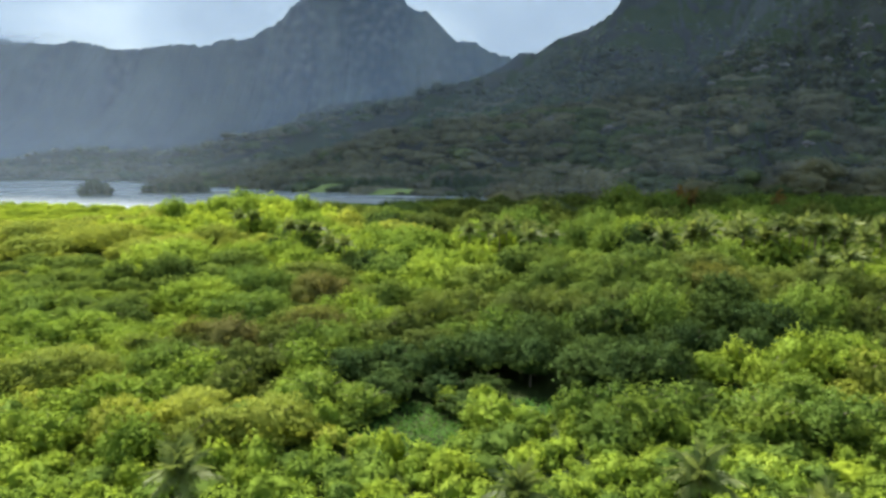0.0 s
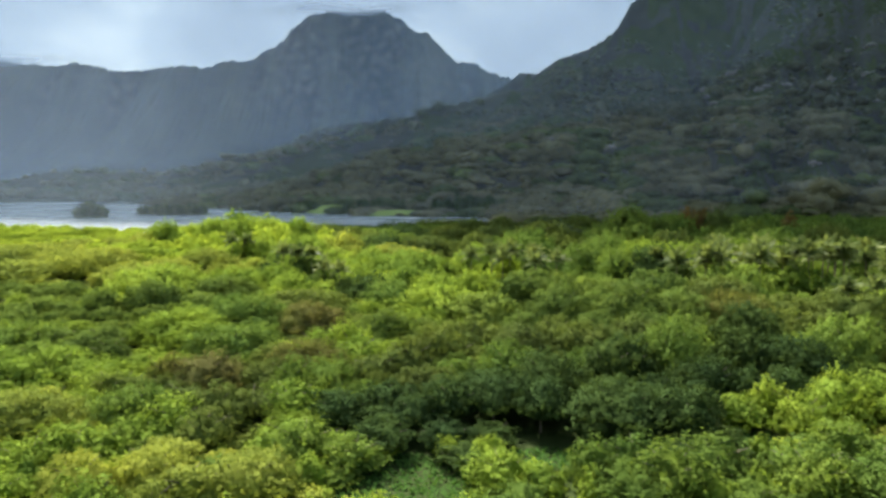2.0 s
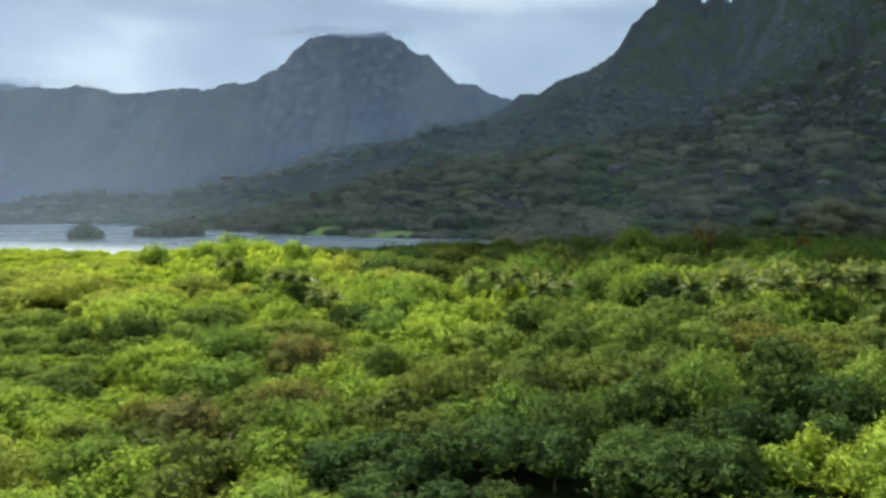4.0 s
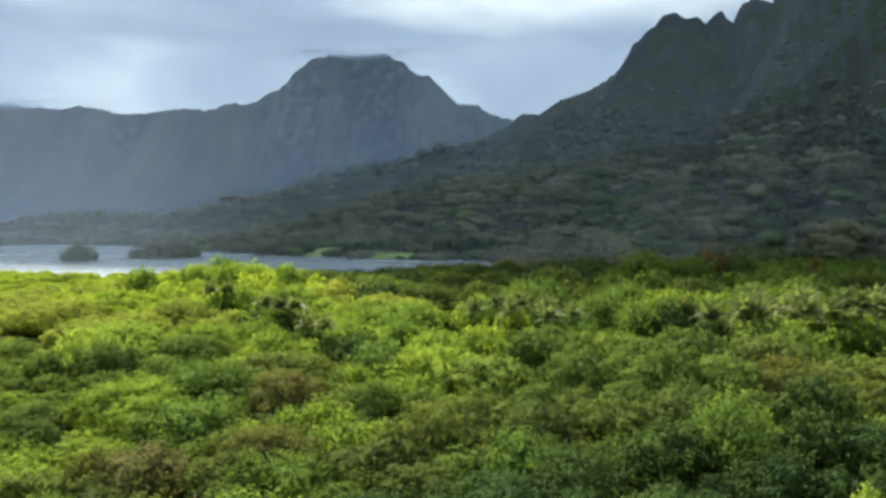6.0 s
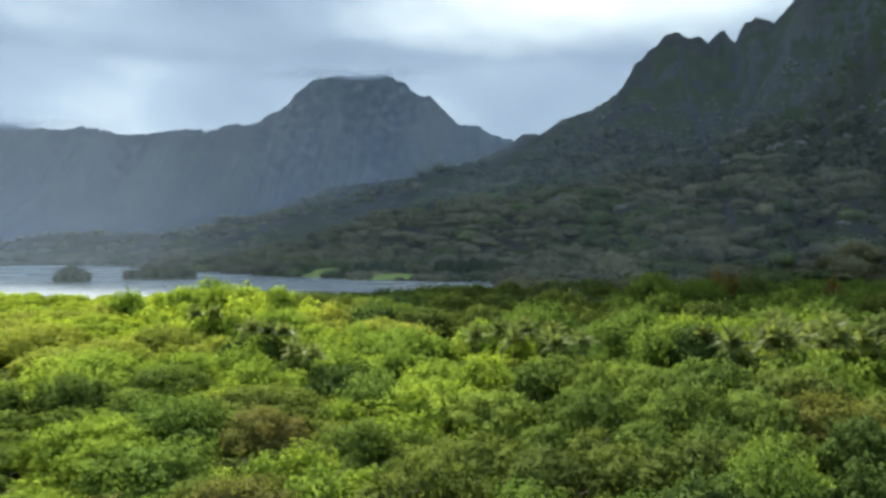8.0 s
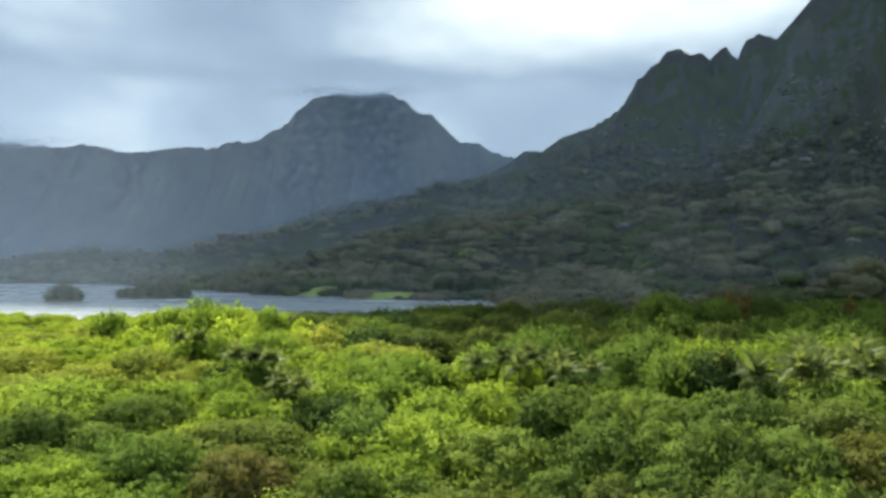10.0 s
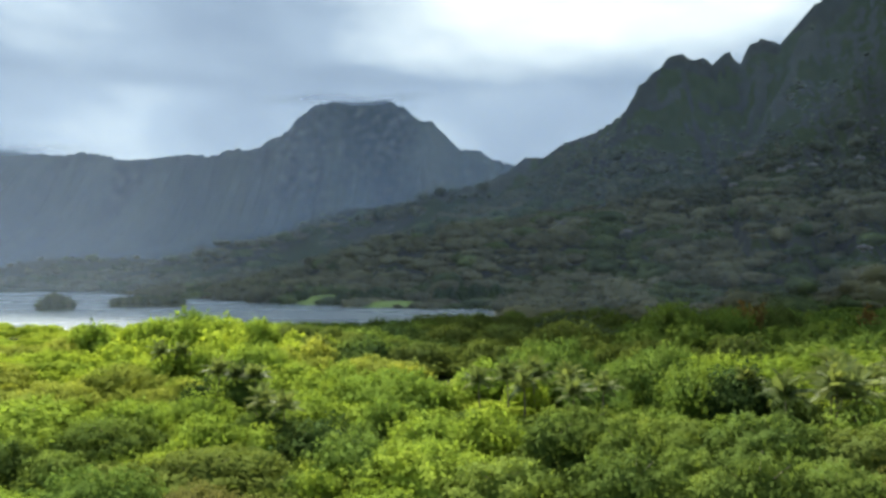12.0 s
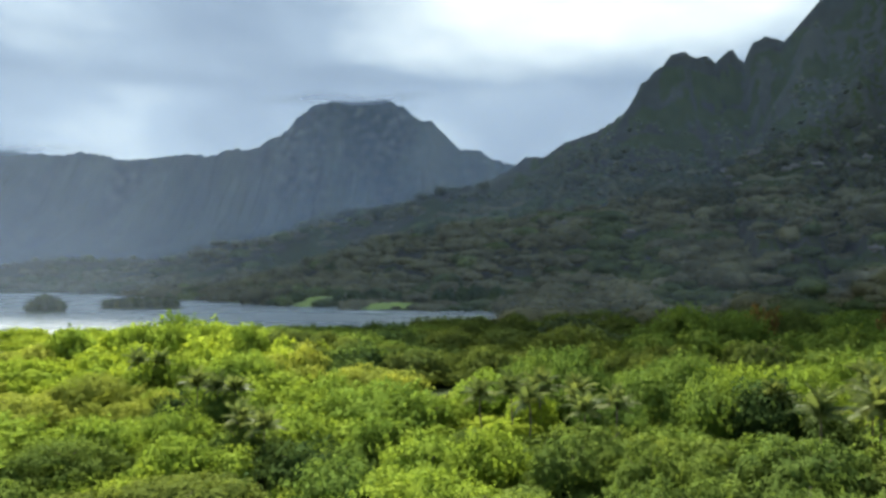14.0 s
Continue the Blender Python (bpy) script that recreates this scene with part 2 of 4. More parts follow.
BARK = ground_material("bark", [(0.3, (0.09, 0.07, 0.05)), (0.7, (0.25, 0.21, 0.17))], 0.8, 0.5, 3.0)
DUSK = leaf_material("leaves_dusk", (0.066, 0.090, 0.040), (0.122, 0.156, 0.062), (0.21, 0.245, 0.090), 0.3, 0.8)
SCRUB = leaf_material("leaves_scrub", (0.074, 0.086, 0.056), (0.125, 0.138, 0.088), (0.19, 0.195, 0.12), 0.3, 0.8)
SOIL = ground_material("undergrowth", [(0.25, (0.02, 0.03, 0.010)), (0.5, (0.034, 0.052, 0.014)), (0.75, (0.06, 0.065, 0.025))], 0.05)
GRASS = leaf_material("grass_blades", (0.04, 0.095, 0.02), (0.065, 0.135, 0.03), (0.10, 0.17, 0.04), 0.35)
RIDGE = mountain_material("ridge_scrub", [(0.28, (0.017, 0.021, 0.018)), (0.5, (0.046, 0.050, 0.038)), (0.80, (0.066, 0.070, 0.052))],
                          (0.11, 0.105, 0.09), 0.25, 0.02)
FAR = mountain_material("far_scrub", [(0.3, (0.026, 0.037, 0.029)), (0.5, (0.045, 0.058, 0.038)), (0.7, (0.068, 0.078, 0.050))],
                        (0.2, 0.16, 0.12), 0.8, 0.006)
ROCK = ground_material("pale_rock", [(0.3, (0.12, 0.115, 0.10)), (0.7, (0.29, 0.275, 0.24))], 0.3, 0.8, 0.9)
DRY = ground_material("dry_grass", [(0.3, (0.085, 0.092, 0.055)), (0.7, (0.18, 0.18, 0.11))], 0.12, 0.5, 0.8)
LAWN = ground_material("bank_grass", [(0.3, (0.16, 0.23, 0.055)), (0.7, (0.25, 0.33, 0.085))], 0.08, 0.3, 0.5)
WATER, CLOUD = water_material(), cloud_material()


def wisp_material():
    m, ns, ln = material("cloud_shred")
    d, t = ns.new("ShaderNodeBsdfDiffuse"), ns.new("ShaderNodeBsdfTranslucent")
    d.inputs["Color"].default_value = t.inputs["Color"].default_value = (0.82, 0.9, 1.0, 1)
    a = ns.new("ShaderNodeMixShader"); a.inputs[0].default_value = 0.5
    ln.new(d.outputs[0], a.inputs[1]); ln.new(t.outputs[0], a.inputs[2])
    thin = ns.new("ShaderNodeAttribute"); thin.attribute_name = "thin"
    clear, mx = ns.new("ShaderNodeBsdfTransparent"), ns.new("ShaderNodeMixShader")
    ln.new(thin.outputs["Fac"], mx.inputs[0]); ln.new(a.outputs[0], mx.inputs[1]); ln.new(clear.outputs[0], mx.inputs[2])
    out = ns.new("ShaderNodeOutputMaterial")
    ln.new(mx.outputs[0], out.inputs[0])
    return m


WISP = wisp_material()

# ---- mesh helpers ----
rng = np.random.default_rng(7)


def mesh_np(name, verts, tris, mat, smooth=False, normals=None):
    """A mesh from an array of corners and one of triangles."""
    me = bpy.data.meshes.new(name)
    v, t = np.asarray(verts, np.float32), np.asarray(tris, np.int32)
    me.vertices.add(len(v)); me.vertices.foreach_set("co", v.ravel())
    me.loops.add(t.size); me.loops.foreach_set("vertex_index", t.ravel())
    me.polygons.add(len(t)); me.polygons.foreach_set("loop_start", np.arange(0, t.size, 3, dtype=np.int32))
    me.polygons.foreach_set("loop_total", np.full(len(t), 3, np.int32))
    if smooth or normals is not None:
        me.polygons.foreach_set("use_smooth", np.ones(len(t), bool))
    me.update(calc_edges=True)
    if normals is not None:
        me.normals_split_custom_set_from_vertices(np.asarray(normals, np.float32))
    me.materials.append(mat)
    return me


def grid_tris(nu, nv, closed=False):
    i, j = np.meshgrid(np.arange(nu - 1), np.arange(nv if closed else nv - 1), indexing="ij")
    a = i * nv + j; b = i * nv + (j + 1) % nv; c = a + nv; d = b + nv
    return np.concatenate([np.stack([a, c, b], -1).reshape(-1, 3), np.stack([b, c, d], -1).reshape(-1, 3)])


def smooth(a, b, v):
    u = np.clip((v - a) / (b - a), 0, 1)
    return u * u * (3 - 2 * u)


def hash2(ix, iy, seed):
    h = (ix.astype(np.int64) * 374761393 + iy.astype(np.int64) * 668265263 + seed * 974634777) & 0x7fffffff
    h = ((h ^ (h >> 13)) * 1274126177) & 0x7fffffff
    return ((h ^ (h >> 16)) & 0xffff) / 65535.0


def vnoise(x, y, seed=0):
    """Smooth noise from 0 to 1 on arrays."""
    x, y = np.asarray(x, float), np.asarray(y, float)
    ix, iy = np.floor(x), np.floor(y)
    fx, fy = x - ix, y - iy
    fx, fy = fx * fx * (3 - 2 * fx), fy * fy * (3 - 2 * fy)
    a, b = hash2(ix, iy, seed), hash2(ix + 1, iy, seed)
    c, d = hash2(ix, iy + 1, seed), hash2(ix + 1, iy + 1, seed)
    return (a * (1 - fx) + b * fx) * (1 - fy) + (c * (1 - fx) + d * fx) * fy


def fbm(x, y, seed=0, octaves=5, gain=0.5):
    s, a, n = 0.0, 1.0, 0.0
    for o in range(octaves):
        s = s + a * vnoise(x * 2 ** o + 17.3 * o, y * 2 ** o - 9.1 * o, seed + o)
        n += a; a *= gain
    return s / n


# ---- lie of the land ----
POND = [(-900, 430), (-500, 440), (-180, 440), (-95, 438), (-40, 446), (0, 470), (24, 530), (34, 590), (16, 614), (-30, 622), (-60, 634), (-90, 655),
        (-120, 680), (-160, 690), (-228, 764), (-308, 826), (-420, 930), (-560, 1010), (-900, 1080), (-1300, 900), (-1250, 500)]


def pond_inside(x, y):
    """Signed distance to the pond's shore: positive over the water."""
    x, y = np.asarray(x, float), np.asarray(y, float)
    inside, dist = np.zeros(x.shape, bool), np.full(x.shape, 1e9)
    for (x0, y0), (x1, y1) in zip(POND, POND[1:] + POND[:1]):
        cross = ((y0 > y) != (y1 > y)) & (x < (x1 - x0) * (y - y0) / (y1 - y0 + 1e-9) + x0)
        inside ^= cross
        u = np.clip(((x - x0) * (x1 - x0) + (y - y0) * (y1 - y0)) / ((x1 - x0) ** 2 + (y1 - y0) ** 2), 0, 1)
        dist = np.minimum(dist, np.hypot(x - x0 - u * (x1 - x0), y - y0 - u * (y1 - y0)))
    return np.where(inside, dist, -dist)


# Crest of the near mountain: x, y, height, from the low spur to the high end.
CREST = [(-620, 2120, 40), (-497, 2050, 80), (-385, 1950, 150), (-255, 1850, 166), (-167, 1780, 163), (-34, 1650, 166), (82, 1560, 212),
         (111, 1500, 233), (137, 1440, 222), (170, 1370, 238), (204, 1280, 240), (224, 1180, 249), (236, 1140, 259), (243, 1126, 286), (259, 1130, 298),
         (293, 1140, 331), (338, 1130, 318), (348, 1128, 312), (361, 1120, 332), (376, 1115, 307), (392, 1110, 339), (413, 1100, 341),
         (421, 1095, 326), (456, 1060, 374), (529, 1020, 444), (700, 960, 540), (1000, 900, 560), (1500, 860, 520)]
# Skyline of the far range: x, height.
SKYLINE = [(-3400, 600), (-2700, 640), (-2393, 609), (-2098, 583), (-1951, 593), (-1717, 544), (-1601, 563), (-1455, 576), (-1310, 566), (-1223, 588),
           (-1050, 607), (-992, 658), (-906, 691), (-819, 785), (-747, 832), (-647, 842), (-418, 836), (-304, 793), (-248, 741), (-177, 734),
           (-106, 648), (-36, 585), (63, 576), (190, 509), (500, 430), (1200, 380)]


def ridge_height(x, y, gully=False):
    x, y = np.asarray(x, float), np.asarray(y, float)
    best, hgt, along = np.full(x.shape, 1e9), np.zeros(x.shape), np.zeros(x.shape)
    run = 0.0
    for (x0, y0, h0), (x1, y1, h1) in zip(CREST, CREST[1:]):
        ll = math.hypot(x1 - x0, y1 - y0)
        u = np.clip(((x - x0) * (x1 - x0) + (y - y0) * (y1 - y0)) / ll ** 2, 0, 1)
        d = np.hypot(x - x0 - u * (x1 - x0), y - y0 - u * (y1 - y0))
        near = d < best
        best = np.where(near, d, best)
        hgt = np.where(near, h0 + u * (h1 - h0), hgt)
        along = np.where(near, run + u * ll, along)
        run += ll
    flute = fbm(along / 46.0 + 0.15 * fbm(x / 90, y / 90, 31, 3), best / 420.0, 11, 4) - 0.5
    flute = flute + 0.5 * (fbm(along / 24.0, best / 300.0, 12, 3) - 0.5)
    d = best * (1 + (1.25 + 0.35 * smooth(60, 20, best)) * flute * smooth(0, 45, best)) + 14 * (fbm(x / 38, y / 38, 5, 4) - 0.5) * smooth(0, 40, best)
    d = np.maximum(d, 0)
    if gully:
        return flute * smooth(0, 40, best)
    foot = 720 + 160 * (fbm(x / 300, y / 300, 21, 3) - 0.5)
    z = np.maximum(hgt - 6, 0) * (0.6 * np.exp(-(d / 140) ** 0.85) + 0.4 * np.clip(1 - d / foot, 0, 1) ** 1.25)
    z += (fbm(x / 70, y / 70, 3, 4) - 0.5) * 16 * smooth(15, 90, best) * smooth(10, 60, z)
    z += 7 * (fbm(x / 17, y / 17, 6, 3) - 0.5) * smooth(6, 30, best) * smooth(60, 130, z)
    z = z * smooth(5, 210, -pond_inside(x, y)) * smooth(390, 660, y)
    # the stony apron and its low shoulder at the mountain's foot
    return z + 24 * np.exp(-((x - 258) / 62) ** 2 - ((y - 600) / 52) ** 2) + 11 * np.exp(-((x - 152) / 70) ** 2 - ((y - 585) / 48) ** 2)


def land(x, y):
    """Height of the low ground and the near mountain."""
    x, y = np.asarray(x, float), np.asarray(y, float)
    z = 0.7 + 2.6 * smooth(130, 270, y) * (1 - smooth(340, 420, y)) + 0.8 * (fbm(x / 40, y / 40, 9, 3) - 0.5)
    z = z + 14 * smooth(700, 1400, y) * fbm(x / 200, y / 200, 13, 3)
    z = z - 2.6 * smooth(-6, 8, pond_inside(x, y))
    return z + ridge_height(x, y)


# ---- ground, pond, mountains, clouds ----
def build_ground():
    front = np.radians(np.linspace(-48, 48, 250))
    back = np.radians(np.linspace(48, 312, 90))[1:-1]
    ang = np.concatenate([front, back])
    rad = np.concatenate([[2.0], np.geomspace(12, 4950, 180)])
    r, a = np.meshgrid(rad, ang, indexing="ij")
    x, y = r * np.sin(a), r * np.cos(a)
    z = land(x, y)
    ob = new("ground", mesh_np("ground", np.stack([x, y, z], -1).reshape(-1, 3), grid_tris(len(rad), len(ang), True)[:, ::-1], SOIL, True))
    return tagged(ob, "dark earth and low undergrowth between the trees", "ground", kind="structure")


def build_ridge():
    xs, ys = np.arange(-760, 1300, 6.5), np.arange(520, 2300, 6.5)
    x, y = np.meshgrid(xs, ys, indexing="ij")
    z = land(x, y) + 0.25 - 6.0 * (1 - smooth(6, 22, ridge_height(x, y)))
    me = mesh_np("mountain_ridge", np.stack([x, y, z], -1).reshape(-1, 3), grid_tris(len(xs), len(ys)), RIDGE, True)
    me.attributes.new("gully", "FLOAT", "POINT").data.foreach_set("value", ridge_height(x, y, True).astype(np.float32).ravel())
    ob = new("mountain_ridge", me)
    return tagged(ob, "steep jagged mountain ridge with dark scrub and fluted cliffs", "mountain", kind="structure")


def build_far_range():
    xs, ys = np.arange(-3300, 900, 8.0), np.arange(2650, 4000, 16.0)
    x, y = np.meshgrid(xs, ys, indexing="ij")
    sx, sh = np.array(SKYLINE).T
    bend = 60 * (fbm(x / 500, 0 * x, 41, 3) - 0.5)
    off = y - 3800 - bend
    d = np.abs(off)
    flute = fbm(x / 150 + 0.3 * fbm(x / 300, y / 300, 48, 2), off / 1200, 43, 5) - 0.5
    dd = d * (1 + 1.7 * flute * smooth(10, 160, d) * (1 - 0.7 * smooth(200, 700, d)))
    h = np.interp(x, sx, sh) + 26 * (fbm(x / 45, 0 * x, 47, 3, 0.7) - 0.5) + 13 * (vnoise(x / 14, 0 * x, 49) - 0.5)
    z = h * (0.72 * np.exp(-(dd / 330) ** 1.2) + 0.28 * np.clip(1 - dd / 1100, 0, 1) ** 1.3) + 8
    z += 40 * (fbm(x / 160, y / 160, 45, 4) - 0.5) * smooth(30, 300, d)
    z = z * smooth(2660, 3000, y) - 12 * (1 - smooth(2660, 2760, y))
    me = mesh_np("distant_mountain", np.stack([x, y, z], -1).reshape(-1, 3), grid_tris(len(xs), len(ys)), FAR, True)
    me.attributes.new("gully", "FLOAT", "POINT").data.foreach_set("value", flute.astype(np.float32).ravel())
    ob = new("distant_mountain", me)
    return tagged(ob, "flat-topped distant mountain range, hazy blue-green, fluted slopes", "mountain", kind="structure")


def build_water():
    xs, ys = np.linspace(-1320, 60, 60), np.linspace(425, 1090, 40)
    x, y = np.meshgrid(xs, ys, indexing="ij")
    ob = new("water", mesh_np("water", np.stack([x, y, 0 * x], -1).reshape(-1, 3), grid_tris(60, 40), WATER, True))
    return tagged(ob, "calm silvery pond water with faint ripples", "water", kind="structure")


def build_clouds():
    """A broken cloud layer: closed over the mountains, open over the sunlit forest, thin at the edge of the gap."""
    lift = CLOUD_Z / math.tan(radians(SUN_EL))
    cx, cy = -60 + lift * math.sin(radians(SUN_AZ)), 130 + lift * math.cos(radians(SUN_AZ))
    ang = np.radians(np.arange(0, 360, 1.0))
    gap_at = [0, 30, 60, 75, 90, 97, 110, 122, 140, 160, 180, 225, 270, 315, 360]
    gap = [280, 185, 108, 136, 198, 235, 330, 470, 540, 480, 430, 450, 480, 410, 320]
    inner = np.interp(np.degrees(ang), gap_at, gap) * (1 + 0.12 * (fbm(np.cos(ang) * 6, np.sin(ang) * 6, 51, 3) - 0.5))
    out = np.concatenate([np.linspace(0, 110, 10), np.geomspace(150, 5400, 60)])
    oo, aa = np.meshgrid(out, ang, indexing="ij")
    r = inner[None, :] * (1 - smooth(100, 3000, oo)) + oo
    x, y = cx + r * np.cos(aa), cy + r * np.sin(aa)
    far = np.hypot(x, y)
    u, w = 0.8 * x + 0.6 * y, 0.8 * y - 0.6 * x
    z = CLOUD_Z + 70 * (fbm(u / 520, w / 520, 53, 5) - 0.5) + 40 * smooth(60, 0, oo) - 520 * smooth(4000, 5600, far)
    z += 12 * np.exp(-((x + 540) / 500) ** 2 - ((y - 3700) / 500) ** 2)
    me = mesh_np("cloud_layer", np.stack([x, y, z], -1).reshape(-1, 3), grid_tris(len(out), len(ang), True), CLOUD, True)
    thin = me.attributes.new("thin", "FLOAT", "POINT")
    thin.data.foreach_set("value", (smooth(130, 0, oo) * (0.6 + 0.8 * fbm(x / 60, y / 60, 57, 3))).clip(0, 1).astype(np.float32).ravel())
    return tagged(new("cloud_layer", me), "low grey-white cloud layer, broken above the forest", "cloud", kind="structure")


def build_haze(name, y0, x0, x1, top, thick, seed, tint):
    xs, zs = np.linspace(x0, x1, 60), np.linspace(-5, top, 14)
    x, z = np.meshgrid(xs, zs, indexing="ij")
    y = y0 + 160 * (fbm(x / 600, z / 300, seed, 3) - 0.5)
    ob = new(name, mesh_np(name, np.stack([x, y, z], -1).reshape(-1, 3), grid_tris(60, 14), haze_material(name, thick, top, tint), True))
    return tagged(ob, "added sheet whose bluish colour gives the haze before the mountains", "mist", kind="structure")


def build_wisp(cx, cy, z0, rx, dense):
    """A shred of cloud that veils the mountain top and frays out into the cloud layer."""
    x, z = np.meshgrid(np.linspace(cx - 1.6 * rx, cx + 1.6 * rx, 40), np.linspace(z0 - 60, z0 + 78, 24), indexing="ij")
    w = z + 40 * (fbm(x / 150, z / 80, 66, 3) - 0.5)
    a = dense * smooth(z0 - 40, z0 + 12, w) * (1 - smooth(z0 + 2, z0 + 46, w)) * np.exp(-1.6 * ((x - cx) / rx) ** 2) * smooth(1.6, 1.2, np.abs(x - cx) / rx)
    me = mesh_np("cloud_wisp", np.stack([x, cy + 30 * np.sin(x / 90), z], -1).reshape(-1, 3), grid_tris(40, 24), WISP, True)
    me.attributes.new("thin", "FLOAT", "POINT").data.foreach_set("value", (1 - a).clip(0, 1).astype(np.float32).ravel())
    return tagged(new("cloud_wisp", me), "shred of grey cloud on the mountain top", "cloud", kind="structure")


build_ground()
build_ridge()
build_far_range()
build_water()
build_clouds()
# upright sheets added to stand in for hazy air, bluer with distance
build_haze("mist", 2400, -3000, 1400, 1000, 0.35, 61, (0.45, 0.61, 0.97))
build_haze("mist", 1450, -1900, 1500, 600, 0.17, 62, (0.56, 0.72, 1.0))
build_haze("mist", 900, -1200, 1200, 500, 0.165, 63, (0.68, 0.82, 1.0))
build_haze("mist", 480, -800, 800, 400, 0.09, 64, (0.72, 0.86, 1.0))
build_wisp(-560, 3560, 794, 380, 0.5)
build_wisp(-2300, 3500, 560, 520, 0.6)

# ---- trees ----
def icosphere(level):
    bm = bmesh.new()
    bmesh.ops.create_icosphere(bm, subdivisions=level, radius=1)
    v = np.array([p.co[:] for p in bm.verts]); f = np.array([[q.index for q in p.verts] for p in bm.faces])
    bm.free()
    return v, f


def dome(level):
    """The upper part of a ball."""
    v, f = icosphere(level)
    f = f[v[f][:, :, 2].max(1) > -0.45]
    used = np.unique(f)
    back = np.zeros(len(v), int); back[used] = np.arange(len(used))
    return v[used], back[f]


ICO = {2: icosphere(2)}
DOME = {k: dome(k) for k in (1, 2)}


def noise3(p, seed):
    """Smooth noise from -1 to 1 at points in space."""
    i = np.floor(p); f = p - i; f = f * f * (3 - 2 * f)
    out = 0
    for dx in (0, 1):
        for dy in (0, 1):
            for dz in (0, 1):
                w = (f[:, 0] if dx else 1 - f[:, 0]) * (f[:, 1] if dy else 1 - f[:, 1]) * (f[:, 2] if dz else 1 - f[:, 2])
                out = out + w * hash2(i[:, 0] + dx + 57 * (i[:, 2] + dz), i[:, 1] + dy, seed)
    return 2 * out - 1


def leaves(centres, normals, size, flat=0.55):
    """Small leaf sprays, a triangle each, facing about along the normals."""
    n = len(centres)
    up = normals + flat * rng.normal(size=(n, 3)); up /= np.linalg.norm(up, axis=1, keepdims=True)
    side = np.cross(up, rng.normal(size=(n, 3))); side /= np.linalg.norm(side, axis=1, keepdims=True) + 1e-9
    fore = np.cross(up, side)
    s = size * rng.uniform(0.5, 1.5, (n, 1))
    drop = up * s * rng.uniform(0.05, 0.35, (n, 1))
    a = centres - fore * s * 0.95 - drop
    b, d = centres + side * s * 0.55 + fore * s * 0.8, centres - side * s * 0.5 + fore * s * 0.95 - drop
    v = np.stack([a, b, d], 1).reshape(-1, 3)
    return v, np.arange(n)[:, None] * 3 + [0, 1, 2], np.repeat(up, 3, 0)


def unit(v):
    return v / (np.linalg.norm(v, axis=1, keepdims=True) + 1e-9)


def crown_arrays(radius, height, base, level, count, leaf, lumpy=0.32, fine=0.07, boughs=14, flat=0.42, ruffle=0.28, inset=0.2, deep=0.09):
    """A crown: an uneven dome broken up by boughs and clumps, set all over with leaf clusters."""
    seed = int(rng.integers(1, 9999))
    mid = base + 0.3 * (height - base)
    size = np.array([radius * rng.uniform(0.8, 1.25), radius * rng.uniform(0.8, 1.25), height - mid])

    n = max(6, int(boughs))
    hubs = unit(rng.normal(size=(n, 3)) + [0, 0, 0.35])
    hubs[:, 2] = np.abs(hubs[:, 2]) * 0.95 + 0.02
    hubs = unit(hubs)
    reach = rng.uniform(0.55, 1.6, n) * 2.2 / math.sqrt(n)
    lift = rng.uniform(0.45, 1.2, n)

    def bulge(d):
        a = np.arccos(np.clip(d @ hubs.T, -1, 1)) / reach
        puff = (np.maximum(1 - a * a, 0) ** 0.8 * lift).max(1)
        c = d * [1.0, 1.0, 0.8]
        return 0.66 + lumpy * puff + fine * noise3(c * 5.2 + 3.1 * seed, seed + 1) + 0.7 * fine * noise3(c * 11 + 5.7 * seed, seed + 2)

    def place(d):
        p = d * size * bulge(d)[:, None]
        p[:, 2] = np.where(d[:, 2] < 0, d[:, 2] * (mid - base) * 1.6, p[:, 2])
        return p + [0, 0, mid]

    v0, t0 = DOME[level]
    v = place(v0)
    d = rng.normal(size=(count * 2, 3)); d = unit(d)
    d = d[d[:, 2] > -0.35][:count]
    e = unit(d / size * radius)
    p = place(d); p = p + ([0, 0, mid] - p) * np.abs(rng.normal(0.0, deep, (len(d), 1))) + unit(e + [0, 0, 0.4]) * np.where(rng.uniform(size=(len(d), 1)) < 0.12, rng.uniform(0.5, 1.8, (len(d), 1)), rng.uniform(-0.4, 0.8, (len(d), 1))) * leaf
    lv, lt, ln_ = leaves(p, unit(e + [0, 0, 0.3]), leaf, flat)
    # normals follow the lumps of the dome, a little ruffled
    eps = 0.05
    a1 = unit(np.cross(d, [0.3, 0.2, 0.93])); a2 = np.cross(d, a1)
    g = np.cross(place(unit(d + eps * a1)) - place(unit(d - eps * a1)), place(unit(d + eps * a2)) - place(unit(d - eps * a2)))
    g = unit(g); g *= np.sign((g * d).sum(1, keepdims=True) + 1e-9)
    soft = unit(1.0 * np.repeat(g, 3, 0) + ruffle * ln_)
    b1 = unit(np.cross(v0, [0.3, 0.2, 0.93])); b2 = np.cross(v0, b1)
    h = unit(np.cross(place(unit(v0 + eps * b1)) - place(unit(v0 - eps * b1)), place(unit(v0 + eps * b2)) - place(unit(v0 - eps * b2))))
    h *= np.sign((h * v0).sum(1, keepdims=True) + 1e-9)
    v = v + ([0, 0, mid] - v) * inset
    return np.concatenate([v, lv]), np.concatenate([t0, lt + len(v)]), np.concatenate([h, soft])


def crown_mesh(name, mat, *args, **kw):
    v, t, nn = crown_arrays(*args, **kw)
    return mesh_np(name, v, t, mat, True, nn)


